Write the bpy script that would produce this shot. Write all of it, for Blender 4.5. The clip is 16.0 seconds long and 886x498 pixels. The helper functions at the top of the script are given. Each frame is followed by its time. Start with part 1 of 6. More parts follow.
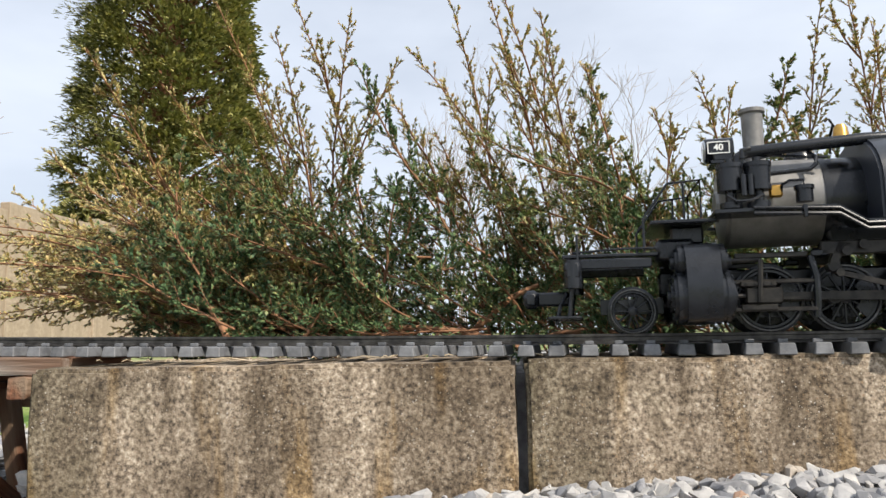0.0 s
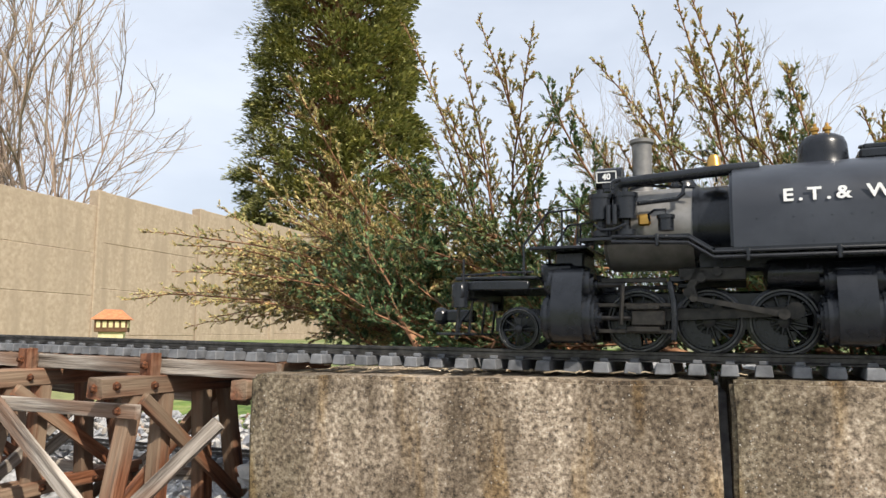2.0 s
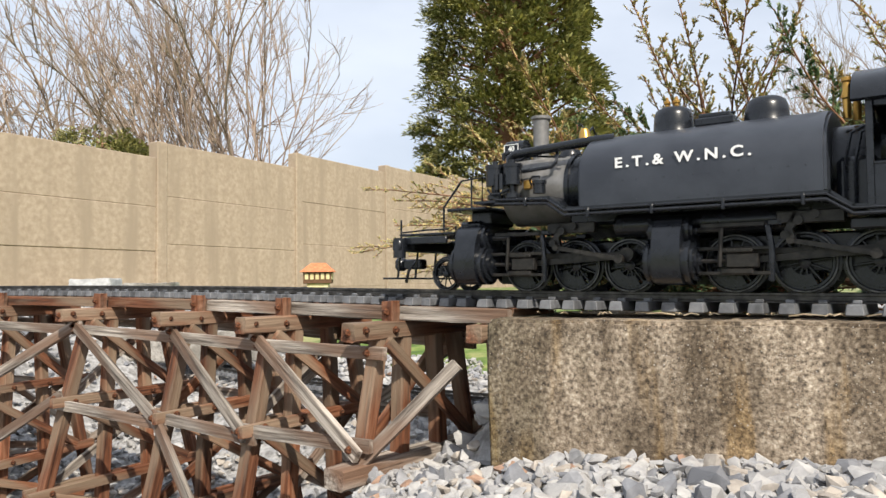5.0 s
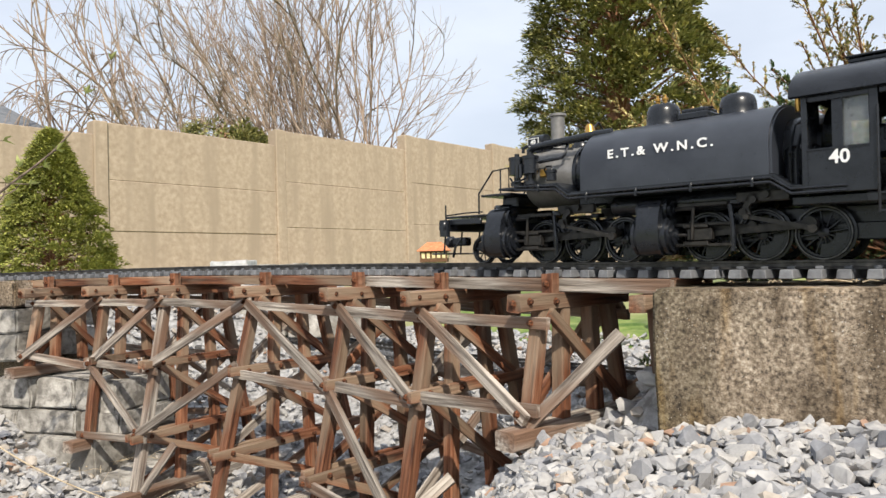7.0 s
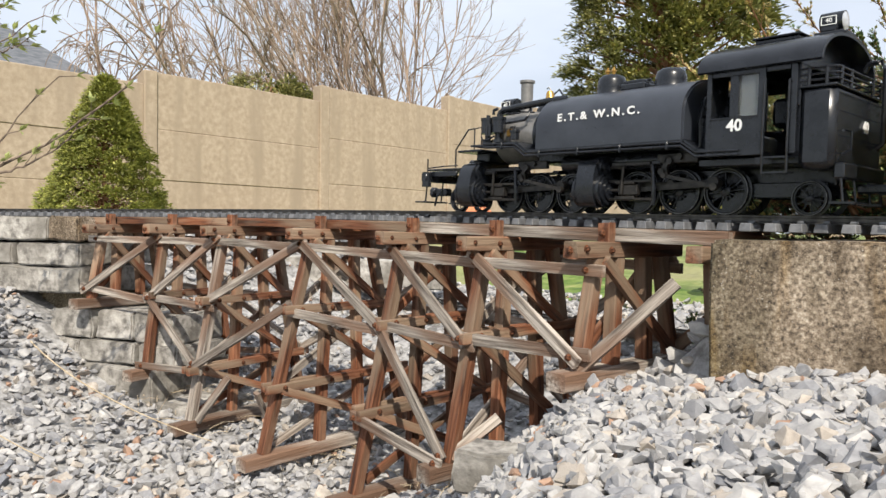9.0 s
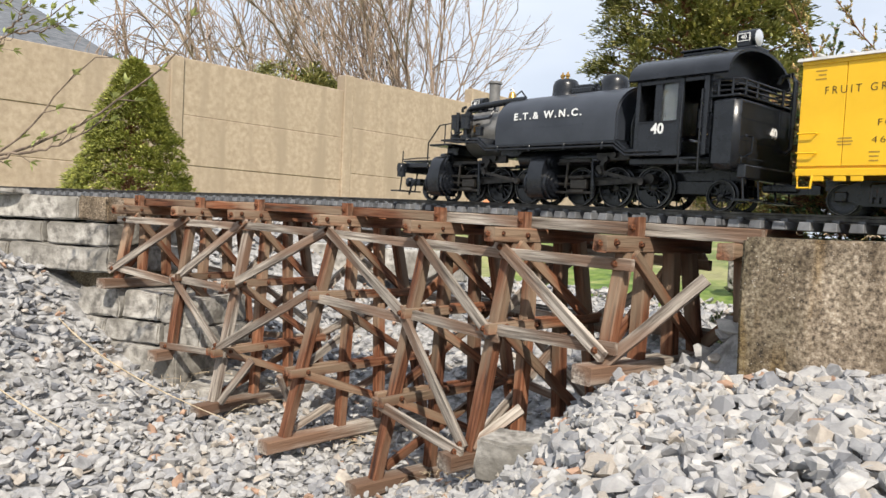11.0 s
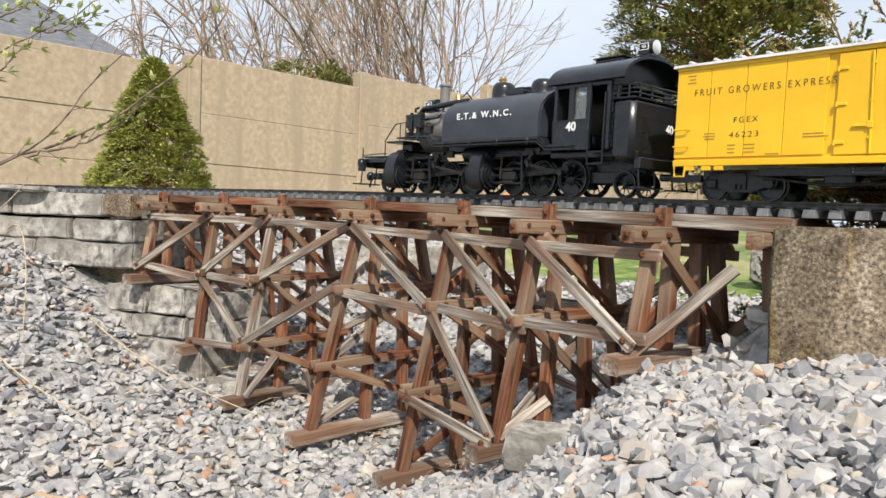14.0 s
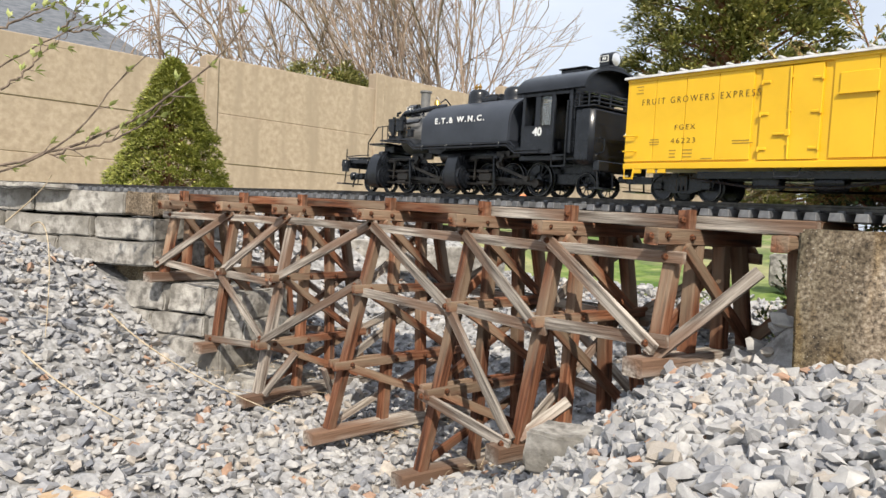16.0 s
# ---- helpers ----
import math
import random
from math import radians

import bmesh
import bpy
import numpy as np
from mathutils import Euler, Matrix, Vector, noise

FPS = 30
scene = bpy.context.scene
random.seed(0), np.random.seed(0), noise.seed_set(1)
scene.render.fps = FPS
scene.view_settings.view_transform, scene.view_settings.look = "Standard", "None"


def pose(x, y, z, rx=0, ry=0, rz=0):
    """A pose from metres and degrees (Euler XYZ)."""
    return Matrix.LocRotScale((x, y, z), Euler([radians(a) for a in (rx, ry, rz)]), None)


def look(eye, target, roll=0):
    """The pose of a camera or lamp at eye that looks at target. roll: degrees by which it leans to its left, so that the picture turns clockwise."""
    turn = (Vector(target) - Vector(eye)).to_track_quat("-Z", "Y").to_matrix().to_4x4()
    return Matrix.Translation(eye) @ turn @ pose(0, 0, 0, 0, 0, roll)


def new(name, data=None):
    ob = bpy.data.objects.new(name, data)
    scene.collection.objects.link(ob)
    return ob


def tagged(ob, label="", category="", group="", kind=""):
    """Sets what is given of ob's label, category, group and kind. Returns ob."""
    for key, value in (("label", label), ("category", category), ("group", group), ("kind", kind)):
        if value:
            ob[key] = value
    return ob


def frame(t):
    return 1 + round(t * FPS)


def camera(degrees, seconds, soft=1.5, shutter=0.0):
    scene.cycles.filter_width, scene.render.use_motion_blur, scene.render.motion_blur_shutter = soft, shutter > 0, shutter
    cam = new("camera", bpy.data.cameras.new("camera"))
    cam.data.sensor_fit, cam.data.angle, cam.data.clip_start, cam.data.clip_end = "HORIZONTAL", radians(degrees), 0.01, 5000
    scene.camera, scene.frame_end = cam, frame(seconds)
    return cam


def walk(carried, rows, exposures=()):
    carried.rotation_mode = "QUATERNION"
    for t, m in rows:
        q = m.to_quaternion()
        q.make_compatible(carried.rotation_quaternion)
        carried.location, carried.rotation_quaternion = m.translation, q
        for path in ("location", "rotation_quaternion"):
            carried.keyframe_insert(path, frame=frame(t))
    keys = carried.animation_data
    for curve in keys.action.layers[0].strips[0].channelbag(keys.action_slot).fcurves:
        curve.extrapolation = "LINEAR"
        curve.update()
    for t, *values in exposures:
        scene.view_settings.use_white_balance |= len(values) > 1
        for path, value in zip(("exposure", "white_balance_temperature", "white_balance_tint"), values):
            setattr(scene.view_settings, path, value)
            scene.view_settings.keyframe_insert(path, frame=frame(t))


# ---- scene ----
cam = camera(62.2, 16.0)
PATH = [
    (0, (0.402, -0.579, 0.02), (0.21, 1.398, 0.258), -1.1),
    (0.5, (0.393, -0.582, 0.026), (0.108, 1.381, 0.285), -0.8),
    (1, (0.381, -0.589, 0.027), (-0.034, 1.351, 0.286), 0.1),
    (1.5, (0.379, -0.59, 0.028), (-0.118, 1.331, 0.282), -0.0),
    (2, (0.373, -0.593, 0.032), (-0.231, 1.299, 0.274), 0.1),
    (2.5, (0.367, -0.597, 0.038), (-0.352, 1.254, 0.274), 0.2),
    (3, (0.362, -0.599, 0.044), (-0.432, 1.222, 0.275), 0.2),
    (3.5, (0.358, -0.603, 0.046), (-0.503, 1.188, 0.268), -0.7),
    (4, (0.352, -0.61, 0.039), (-0.576, 1.154, 0.203), -0.5),
    (4.5, (0.346, -0.618, 0.037), (-0.643, 1.116, 0.165), -0.8),
    (5, (0.339, -0.63, 0.031), (-0.706, 1.072, 0.135), -0.8),
    (5.2, (0.333, -0.639, 0.03), (-0.74, 1.046, 0.123), -0.9),
    (7.3, (0.31, -0.702, 0.025), (-0.985, 0.821, 0.067), -1.4),
    (7.5, (0.31, -0.705, 0.022), (-0.994, 0.811, 0.055), -1.1),
    (8, (0.309, -0.715, 0.014), (-1.01, 0.789, 0.014), -0.6),
    (8.5, (0.305, -0.723, 0.006), (-1.026, 0.769, -0.026), 0.2),
    (9, (0.303, -0.729, 0.003), (-1.049, 0.744, -0.042), 0.8),
    (11.5, (0.295, -0.742, -0.004), (-1.096, 0.693, -0.071), 2.9),
    (12, (0.294, -0.745, -0.006), (-1.104, 0.684, -0.075), 3.3),
    (12.5, (0.291, -0.748, -0.007), (-1.117, 0.67, -0.081), 3.7),
    (13, (0.291, -0.75, -0.008), (-1.123, 0.663, -0.083), 3.8),
    (13.5, (0.291, -0.749, -0.009), (-1.124, 0.663, -0.086), 3.3),
    (14, (0.289, -0.752, -0.008), (-1.127, 0.659, -0.084), 2.1),
    (14.5, (0.286, -0.757, -0.007), (-1.141, 0.642, -0.084), 2.1),
    (15, (0.285, -0.761, -0.008), (-1.145, 0.635, -0.086), 2.3),
    (15.5, (0.284, -0.761, -0.01), (-1.153, 0.628, -0.087), 2.4),
    (16, (0.283, -0.762, -0.01), (-1.158, 0.624, -0.083), 2.6),
]
walk(cam, [(t, look(eye, target, roll)) for t, eye, target, roll in PATH], exposures=[(0.0, 0.14), (16.0, 0.14)])

# ---- light ----
SUN_FROM = Vector((0.62, -0.52, 0.80)).normalized()
world = bpy.data.worlds.new("sky")
scene.world = world
world.use_nodes = True
wn = world.node_tree
sky = wn.nodes.new("ShaderNodeTexSky")
sky.sky_type = 'NISHITA'
sky.sun_disc = False
sky.sun_elevation = math.asin(SUN_FROM.z)
sky.sun_rotation = math.atan2(SUN_FROM.x, SUN_FROM.y)
sky.air_density, sky.dust_density, sky.ozone_density = 1.0, 2.5, 1.2
# thin high cloud drawn over the blue
tc = wn.nodes.new("ShaderNodeTexCoord")
mp = wn.nodes.new("ShaderNodeMapping")
mp.inputs["Scale"].default_value = (1.6, 1.6, 4.5)
cl = wn.nodes.new("ShaderNodeTexNoise")
cl.inputs["Scale"].default_value, cl.inputs["Detail"].default_value = 1.6, 5.0
cr = wn.nodes.new("ShaderNodeMapRange")
cr.inputs["From Min"].default_value, cr.inputs["From Max"].default_value = 0.3, 0.8
cr.inputs["To Min"].default_value, cr.inputs["To Max"].default_value = 0.62, 0.96
mx = wn.nodes.new("ShaderNodeMix")
mx.data_type = 'RGBA'
mx.inputs["B"].default_value = (9.7, 10.5, 11.9, 1)
wn.links.new(tc.outputs["Generated"], mp.inputs["Vector"])
wn.links.new(mp.outputs["Vector"], cl.inputs["Vector"])
wn.links.new(cl.outputs["Fac"], cr.inputs["Value"])
wn.links.new(cr.outputs["Result"], mx.inputs["Factor"])
wn.links.new(sky.outputs["Color"], mx.inputs["A"])
wn.links.new(mx.outputs["Result"], wn.nodes["Background"].inputs["Color"])
wn.nodes["Background"].inputs["Strength"].default_value = 0.088
sun = new("sun", bpy.data.lights.new("sun", 'SUN'))
sun.data.energy, sun.data.angle, sun.data.color = 5.0, radians(0.6), (1.0, 0.92, 0.8)
sun.matrix_basis = look(SUN_FROM * 20, (0, 0, 0))


# ---- materials ----
def material(name, stops, scale=20.0, detail=6.0, rough=0.8, metal=0.0, bump=0.3, bump_scale=None, stretch=(1, 1, 1),
             random_by="", spread=0.0, stain=None, stain_scale=4.0, stain_stretch=(1, 1, 1), spec=0.4, coords="Object", bump_dist=0.002,
             translucent=0.0):
    """Noise through a colour ramp, a second noise of stains over it, bump, and a brightness that differs from piece to piece."""
    m = bpy.data.materials.new(name)
    m.use_nodes = True
    t = m.node_tree
    n, l = t.nodes, t.links
    b = n["Principled BSDF"]
    b.inputs["Roughness"].default_value = rough
    b.inputs["Metallic"].default_value = metal
    b.inputs["Specular IOR Level"].default_value = spec
    co = n.new("ShaderNodeTexCoord")
    mp = n.new("ShaderNodeMapping")
    mp.inputs["Scale"].default_value = stretch
    l.new(co.outputs[coords], mp.inputs["Vector"])
    vec = mp.outputs["Vector"]
    if random_by == "object":
        info = n.new("ShaderNodeObjectInfo")
        rnd = info.outputs["Random"]
    elif random_by == "island":
        info = n.new("ShaderNodeNewGeometry")
        rnd = info.outputs["Random Per Island"]
    else:
        rnd = None
    if rnd is not None:
        off = n.new("ShaderNodeVectorMath")
        off.operation = 'MULTIPLY_ADD'
        l.new(rnd, off.inputs[0])
        off.inputs[1].default_value = (7.3, 3.1, 5.7)
        l.new(vec, off.inputs[2])
        vec = off.outputs[0]
    no = n.new("ShaderNodeTexNoise")
    no.inputs["Scale"].default_value, no.inputs["Detail"].default_value = scale, detail
    no.inputs["Roughness"].default_value = 0.62
    l.new(vec, no.inputs["Vector"])
    ra = n.new("ShaderNodeValToRGB")
    while len(ra.color_ramp.elements) < len(stops):
        ra.color_ramp.elements.new(0.5)
    for e, (p, c) in zip(ra.color_ramp.elements, stops):
        e.position, e.color = 0.5 + (p - 0.5) * 0.6, (*c, 1)
    l.new(no.outputs["Fac"], ra.inputs["Fac"])
    col = ra.outputs["Color"]
    if stain:
        smp = n.new("ShaderNodeMapping")
        smp.inputs["Scale"].default_value = stain_stretch
        l.new(co.outputs[coords], smp.inputs["Vector"])
        sn = n.new("ShaderNodeTexNoise")
        sn.inputs["Scale"].default_value, sn.inputs["Detail"].default_value = stain_scale, 5.0
        l.new(smp.outputs["Vector"], sn.inputs["Vector"])
        sr = n.new("ShaderNodeMapRange")
        sr.inputs["From Min"].default_value, sr.inputs["From Max"].default_value = 0.46, 0.66
        l.new(sn.outputs["Fac"], sr.inputs["Value"])
        sx = n.new("ShaderNodeMix")
        sx.data_type = 'RGBA'
        sx.inputs["B"].default_value = (*stain, 1)
        l.new(sr.outputs["Result"], sx.inputs["Factor"])
        l.new(col, sx.inputs["A"])
        col = sx.outputs["Result"]
    if rnd is not None and spread:
        mr = n.new("ShaderNodeMapRange")
        mr.inputs["To Min"].default_value, mr.inputs["To Max"].default_value = 1 - spread, 1 + spread
        l.new(rnd, mr.inputs["Value"])
        mu = n.new("ShaderNodeVectorMath")
        mu.operation = 'SCALE'
        l.new(col, mu.inputs[0])
        l.new(mr.outputs["Result"], mu.inputs["Scale"])
        col = mu.outputs[0]
    l.new(col, b.inputs["Base Color"])
    if bump:
        bn = n.new("ShaderNodeTexNoise")
        bn.inputs["Scale"].default_value, bn.inputs["Detail"].default_value = bump_scale or scale * 1.7, 6.0
        l.new(vec, bn.inputs["Vector"])
        bu = n.new("ShaderNodeBump")
        bu.inputs["Strength"].default_value, bu.inputs["Distance"].default_value = bump, bump_dist
        l.new(bn.outputs["Fac"], bu.inputs["Height"])
        l.new(bu.outputs["Normal"], b.inputs["Normal"])
    if translucent:
        tr = n.new("ShaderNodeBsdfTranslucent")
        l.new(col, tr.inputs["Color"])
        ms = n.new("ShaderNodeMixShader")
        ms.inputs["Fac"].default_value = translucent
        l.new(b.outputs["BSDF"], ms.inputs[1])
        l.new(tr.outputs["BSDF"], ms.inputs[2])
        l.new(ms.outputs["Shader"], n["Material Output"].inputs["Surface"])
    return m


def aggregate(m, dark_streak, lichen):
    """Pebbles in the cement, dark runs down the face and yellowish lichen patches."""
    t = m.node_tree
    n, l = t.nodes, t.links
    b = n["Principled BSDF"]
    col = b.inputs["Base Color"].links[0].from_socket
    co = n.new("ShaderNodeTexCoord")

    def layer(col, fac, colour, blend='MIX'):
        x = n.new("ShaderNodeMix")
        x.data_type, x.blend_type = 'RGBA', blend
        l.new(fac, x.inputs["Factor"])
        l.new(col, x.inputs["A"])
        if isinstance(colour, tuple):
            x.inputs["B"].default_value = (*colour, 1)
        else:
            l.new(colour, x.inputs["B"])
        return x.outputs["Result"]

    def ranged(src, a, c, top=1.0):
        r = n.new("ShaderNodeMapRange")
        r.inputs["From Min"].default_value, r.inputs["From Max"].default_value, r.inputs["To Max"].default_value = a, c, top
        l.new(src, r.inputs["Value"])
        return r.outputs["Result"]

    def patch(scale, stretch, shift):
        mp = n.new("ShaderNodeMapping")
        mp.inputs["Scale"].default_value, mp.inputs["Location"].default_value = stretch, shift
        l.new(co.outputs["Object"], mp.inputs["Vector"])
        q = n.new("ShaderNodeTexNoise")
        q.inputs["Scale"].default_value, q.inputs["Detail"].default_value = scale, 6.0
        l.new(mp.outputs["Vector"], q.inputs["Vector"])
        return q.outputs["Fac"]
    col = layer(col, ranged(patch(60, (1, 1, .8), (1, 4, 0)), .48, .62, .55), dark_streak, 'MULTIPLY')
    col = layer(col, ranged(patch(15, (1.7, 1, .25), (3, 0, 0)), .47, .62, .8), dark_streak, 'MULTIPLY')
    col = layer(col, ranged(patch(7, (1.2, 1, .8), (9, 0, 2)), .47, .62, .8), dark_streak, 'MULTIPLY')
    col = layer(col, ranged(patch(17, (2.2, 1, .35), (5, 0, 7)), .57, .68, .75), lichen, 'MULTIPLY')
    # damp, algae-darkened end of each block
    xyz = n.new("ShaderNodeSeparateXYZ")
    l.new(co.outputs["Object"], xyz.inputs["Vector"])
    edge = n.new("ShaderNodeMath")
    edge.operation = 'MULTIPLY_ADD'
    l.new(patch(22, (1, 1, .6), (2, 0, 5)), edge.inputs[0])
    edge.inputs[1].default_value = .22
    l.new(xyz.outputs["X"], edge.inputs[2])
    col = layer(col, ranged(edge.outputs[0], .0, -.09, .8), (.5, .52, .45), 'MULTIPLY')
    for scale, lim in ((210.0, .12), (400.0, .18), (640.0, .2)):
        vo = n.new("ShaderNodeTexVoronoi")
        vo.inputs["Scale"].default_value = scale
        l.new(co.outputs["Object"], vo.inputs["Vector"])
        tone = n.new("ShaderNodeValToRGB")
        tone.color_ramp.interpolation = 'CONSTANT'
        for k in range(3):
            tone.color_ramp.elements.new(.5)
        for e, (p, c) in zip(tone.color_ramp.elements, ((0, (.04, .034, .028)), (.36, (.13, .1, .07)), (.66, (.4, .34, .26)), (.82, (.3, .2, .12)), (.94, (.6, .56, .5)))):
            e.position, e.color = p, (*c, 1)
        sep = n.new("ShaderNodeSeparateColor")
        l.new(vo.outputs["Color"], sep.inputs["Color"])
        l.new(sep.outputs["Red"], tone.inputs["Fac"])
        inv = n.new("ShaderNodeMapRange")
        inv.inputs["From Min"].default_value, inv.inputs["From Max"].default_value = lim + .12, lim
        l.new(vo.outputs["Distance"], inv.inputs["Value"])
        pick = n.new("ShaderNodeMath")
        pick.operation = 'MULTIPLY'
        l.new(inv.outputs["Result"], pick.inputs[0])
        l.new(ranged(sep.outputs["Green"], .6, .62, .75), pick.inputs[1])
        col = layer(col, pick.outputs[0], tone.outputs["Color"])
    l.new(col, b.inputs["Base Color"])
    return m


def piece_colours(m, colours):
    """Replaces the ramp's input by the piece's own random number, so that pieces differ in hue; the grain is laid over it."""
    t = m.node_tree
    n, l = t.nodes, t.links
    g = n.new("ShaderNodeNewGeometry") if any(x.bl_idname == "ShaderNodeNewGeometry" for x in n) else n.new("ShaderNodeObjectInfo")
    out = g.outputs["Random Per Island"] if g.bl_idname == "ShaderNodeNewGeometry" else g.outputs["Random"]
    r = n.new("ShaderNodeValToRGB")
    r.color_ramp.interpolation = 'CONSTANT'
    while len(r.color_ramp.elements) < len(colours):
        r.color_ramp.elements.new(0.5)
    for e, (p, c) in zip(r.color_ramp.elements, colours):
        e.position, e.color = p, (*c, 1)
    wh = n.new("ShaderNodeTexWhiteNoise")
    wh.noise_dimensions = '1D'
    l.new(out, wh.inputs["W"])
    l.new(wh.outputs["Value"], r.inputs["Fac"])
    old = n["Principled BSDF"].inputs["Base Color"].links[0].from_socket
    x = n.new("ShaderNodeMix")
    x.data_type, x.blend_type = 'RGBA', 'MULTIPLY'
    x.inputs["Factor"].default_value = 1.0
    l.new(old, x.inputs["A"])
    l.new(r.outputs["Color"], x.inputs["B"])
    l.new(x.outputs["Result"], n["Principled BSDF"].inputs["Base Color"])
    return m


GREY_STOPS = [(0.25, (0.62, 0.62, 0.63)), (0.6, (0.9, 0.9, 0.9)), (0.85, (1.15, 1.14, 1.12))]
STONE_HUES = [(0.0, (0.40, 0.395, 0.395)), (0.26, (0.46, 0.45, 0.44)), (0.52, (0.34, 0.34, 0.35)), (0.66, (0.475, 0.46, 0.44)),
              (0.79, (0.22, 0.226, 0.245)), (0.87, (0.47, 0.42, 0.365)), (0.975, (0.42, 0.27, 0.19))]
GRAVEL = piece_colours(material("crushed_limestone", GREY_STOPS, 70, rough=0.9, bump=0.5, random_by="island", bump_dist=0.001), STONE_HUES)
GRAVEL_ONE = piece_colours(material("crushed_limestone_piece", GREY_STOPS, 70, rough=0.9, bump=0.5, random_by="object", bump_dist=0.001), STONE_HUES)
SOIL = material("dusty_gravel_bed", [(0.3, (0.17, 0.165, 0.16)), (0.55, (0.31, 0.305, 0.3)), (0.75, (0.42, 0.415, 0.41))], 60, bump=0.9, rough=0.95)
GRASS = material("lawn", [(0.3, (0.06, 0.11, 0.02)), (0.55, (0.14, 0.2, 0.045)), (0.75, (0.26, 0.27, 0.1))], 9, rough=0.9, bump=0.8, stain=(0.3, 0.27, 0.15), stain_scale=1.5)
CONCRETE = aggregate(material("aggregate_concrete", [(0.22, (0.085, 0.068, 0.052)), (0.44, (0.3, 0.237, 0.175)), (0.58, (0.43, 0.35, 0.262)), (0.8, (0.68, 0.59, 0.475))], 270, rough=0.92, bump=0.8,
                              bump_scale=260, bump_dist=0.0016), (0.5, 0.475, 0.44), (1.0, 0.82, 0.5))
WALL = material("cast_wall_concrete", [(0.25, (0.32, 0.25, 0.183)), (0.5, (0.378, 0.3, 0.222)), (0.75, (0.435, 0.35, 0.265))], 22, detail=9, rough=0.9, bump=0.4, bump_scale=30,
                stain=(0.315, 0.25, 0.185), stain_scale=1.9, stain_stretch=(1, 3.6, 0.35), bump_dist=0.006)
STONE = material("weathered_block", [(0.28, (0.16, 0.15, 0.135)), (0.5, (0.36, 0.34, 0.31)), (0.75, (0.5, 0.48, 0.44))], 45, rough=0.92, bump=0.9, random_by="object", spread=0.15,
                 stain=(0.2, 0.185, 0.16), stain_scale=7, bump_dist=0.004)
WOOD_RED = material("stained_timber", [(0.25, (0.045, 0.018, 0.01)), (0.5, (0.16, 0.058, 0.026)), (0.72, (0.25, 0.11, 0.058))], 150, rough=0.75, bump=0.9, random_by="object", spread=0.3,
                    stretch=(1, 1, 0.06), stain=(0.24, 0.17, 0.115), stain_scale=30, stain_stretch=(1, 1, 0.2))
WOOD_GREY = material("bleached_timber", [(0.25, (0.085, 0.066, 0.054)), (0.48, (0.26, 0.225, 0.19)), (0.72, (0.46, 0.41, 0.355))], 170, rough=0.85, bump=0.95, random_by="object", spread=0.25,
                     stretch=(1, 1, 0.05), stain=(0.17, 0.1, 0.065), stain_scale=20, stain_stretch=(1, 1, 0.2))
RUST = material("rusty_iron", [(0.3, (0.05, 0.022, 0.012)), (0.7, (0.22, 0.085, 0.04))], 300, rough=0.8, metal=0.3, bump=0.4)
TIE_GREY = material("faded_plastic_tie", [(0.3, (0.085, 0.088, 0.095)), (0.7, (0.17, 0.175, 0.185))], 60, rough=0.6, bump=0.35, random_by="object", spread=0.2)
RAIL = material("tarnished_rail", [(0.3, (0.035, 0.033, 0.032)), (0.7, (0.09, 0.085, 0.08))], 90, rough=0.42, metal=0.6, bump=0.2)
BLACK = material("satin_black_paint", [(0.3, (0.008, 0.0095, 0.0125)), (0.7, (0.014, 0.016, 0.0205))], 60, rough=0.27, bump=0.1, bump_scale=700, spec=0.45, bump_dist=0.0004)
TANKBLACK = material("dusty_black_paint", [(0.3, (0.022, 0.0255, 0.034)), (0.7, (0.035, 0.04, 0.051))], 25, rough=0.38, bump=0.1, bump_scale=600, spec=0.5, bump_dist=0.0004)
GRAPHITE = material("graphite_smokebox", [(0.3, (0.17, 0.165, 0.158)), (0.7, (0.26, 0.252, 0.242))], 50, rough=0.42, metal=0.35, bump=0.1)
STEEL = material("dull_rod_steel", [(0.3, (0.016, 0.015, 0.0145)), (0.7, (0.042, 0.038, 0.034))], 120, rough=0.36, metal=0.4, bump=0.1)
TYRE = material("worn_tyre_steel", [(0.3, (0.06, 0.06, 0.06)), (0.7, (0.14, 0.14, 0.14))], 120, rough=0.4, metal=0.7, bump=0.1)
BRASS = material("brass", [(0.3, (0.45, 0.25, 0.06)), (0.7, (0.65, 0.38, 0.1))], 60, rough=0.3, metal=0.9, bump=0.05)
WHITE = material("white_lettering", [(0.3, (0.74, 0.74, 0.73)), (0.7, (0.82, 0.82, 0.81))], 60, rough=0.5, bump=0)
DARKINK = material("black_lettering", [(0.3, (0.06, 0.035, 0.01)), (0.7, (0.08, 0.045, 0.015))], 60, rough=0.6, bump=0)
FAINTINK = material("faint_lettering", [(0.3, (0.34, 0.2, 0.02)), (0.7, (0.38, 0.23, 0.03))], 60, rough=0.6, bump=0)
YELLOW = material("yellow_car_paint", [(0.3, (0.72, 0.42, 0.012)), (0.7, (0.8, 0.48, 0.018))], 12, rough=0.42, bump=0.06, bump_scale=300, spec=0.45)
ROOFGREY = material("grey_car_roof", [(0.3, (0.42, 0.42, 0.42)), (0.7, (0.58, 0.58, 0.58))], 60, rough=0.6, bump=0.1)
LENS = material("lamp_lens", [(0.3, (0.7, 0.72, 0.74)), (0.7, (0.85, 0.86, 0.88))], 30, rough=0.08, bump=0, metal=0.6)
BARK = material("reddish_bark", [(0.3, (0.16, 0.075, 0.038)), (0.7, (0.4, 0.21, 0.115))], 80, rough=0.9, bump=0.6, stretch=(1, 1, 0.3))
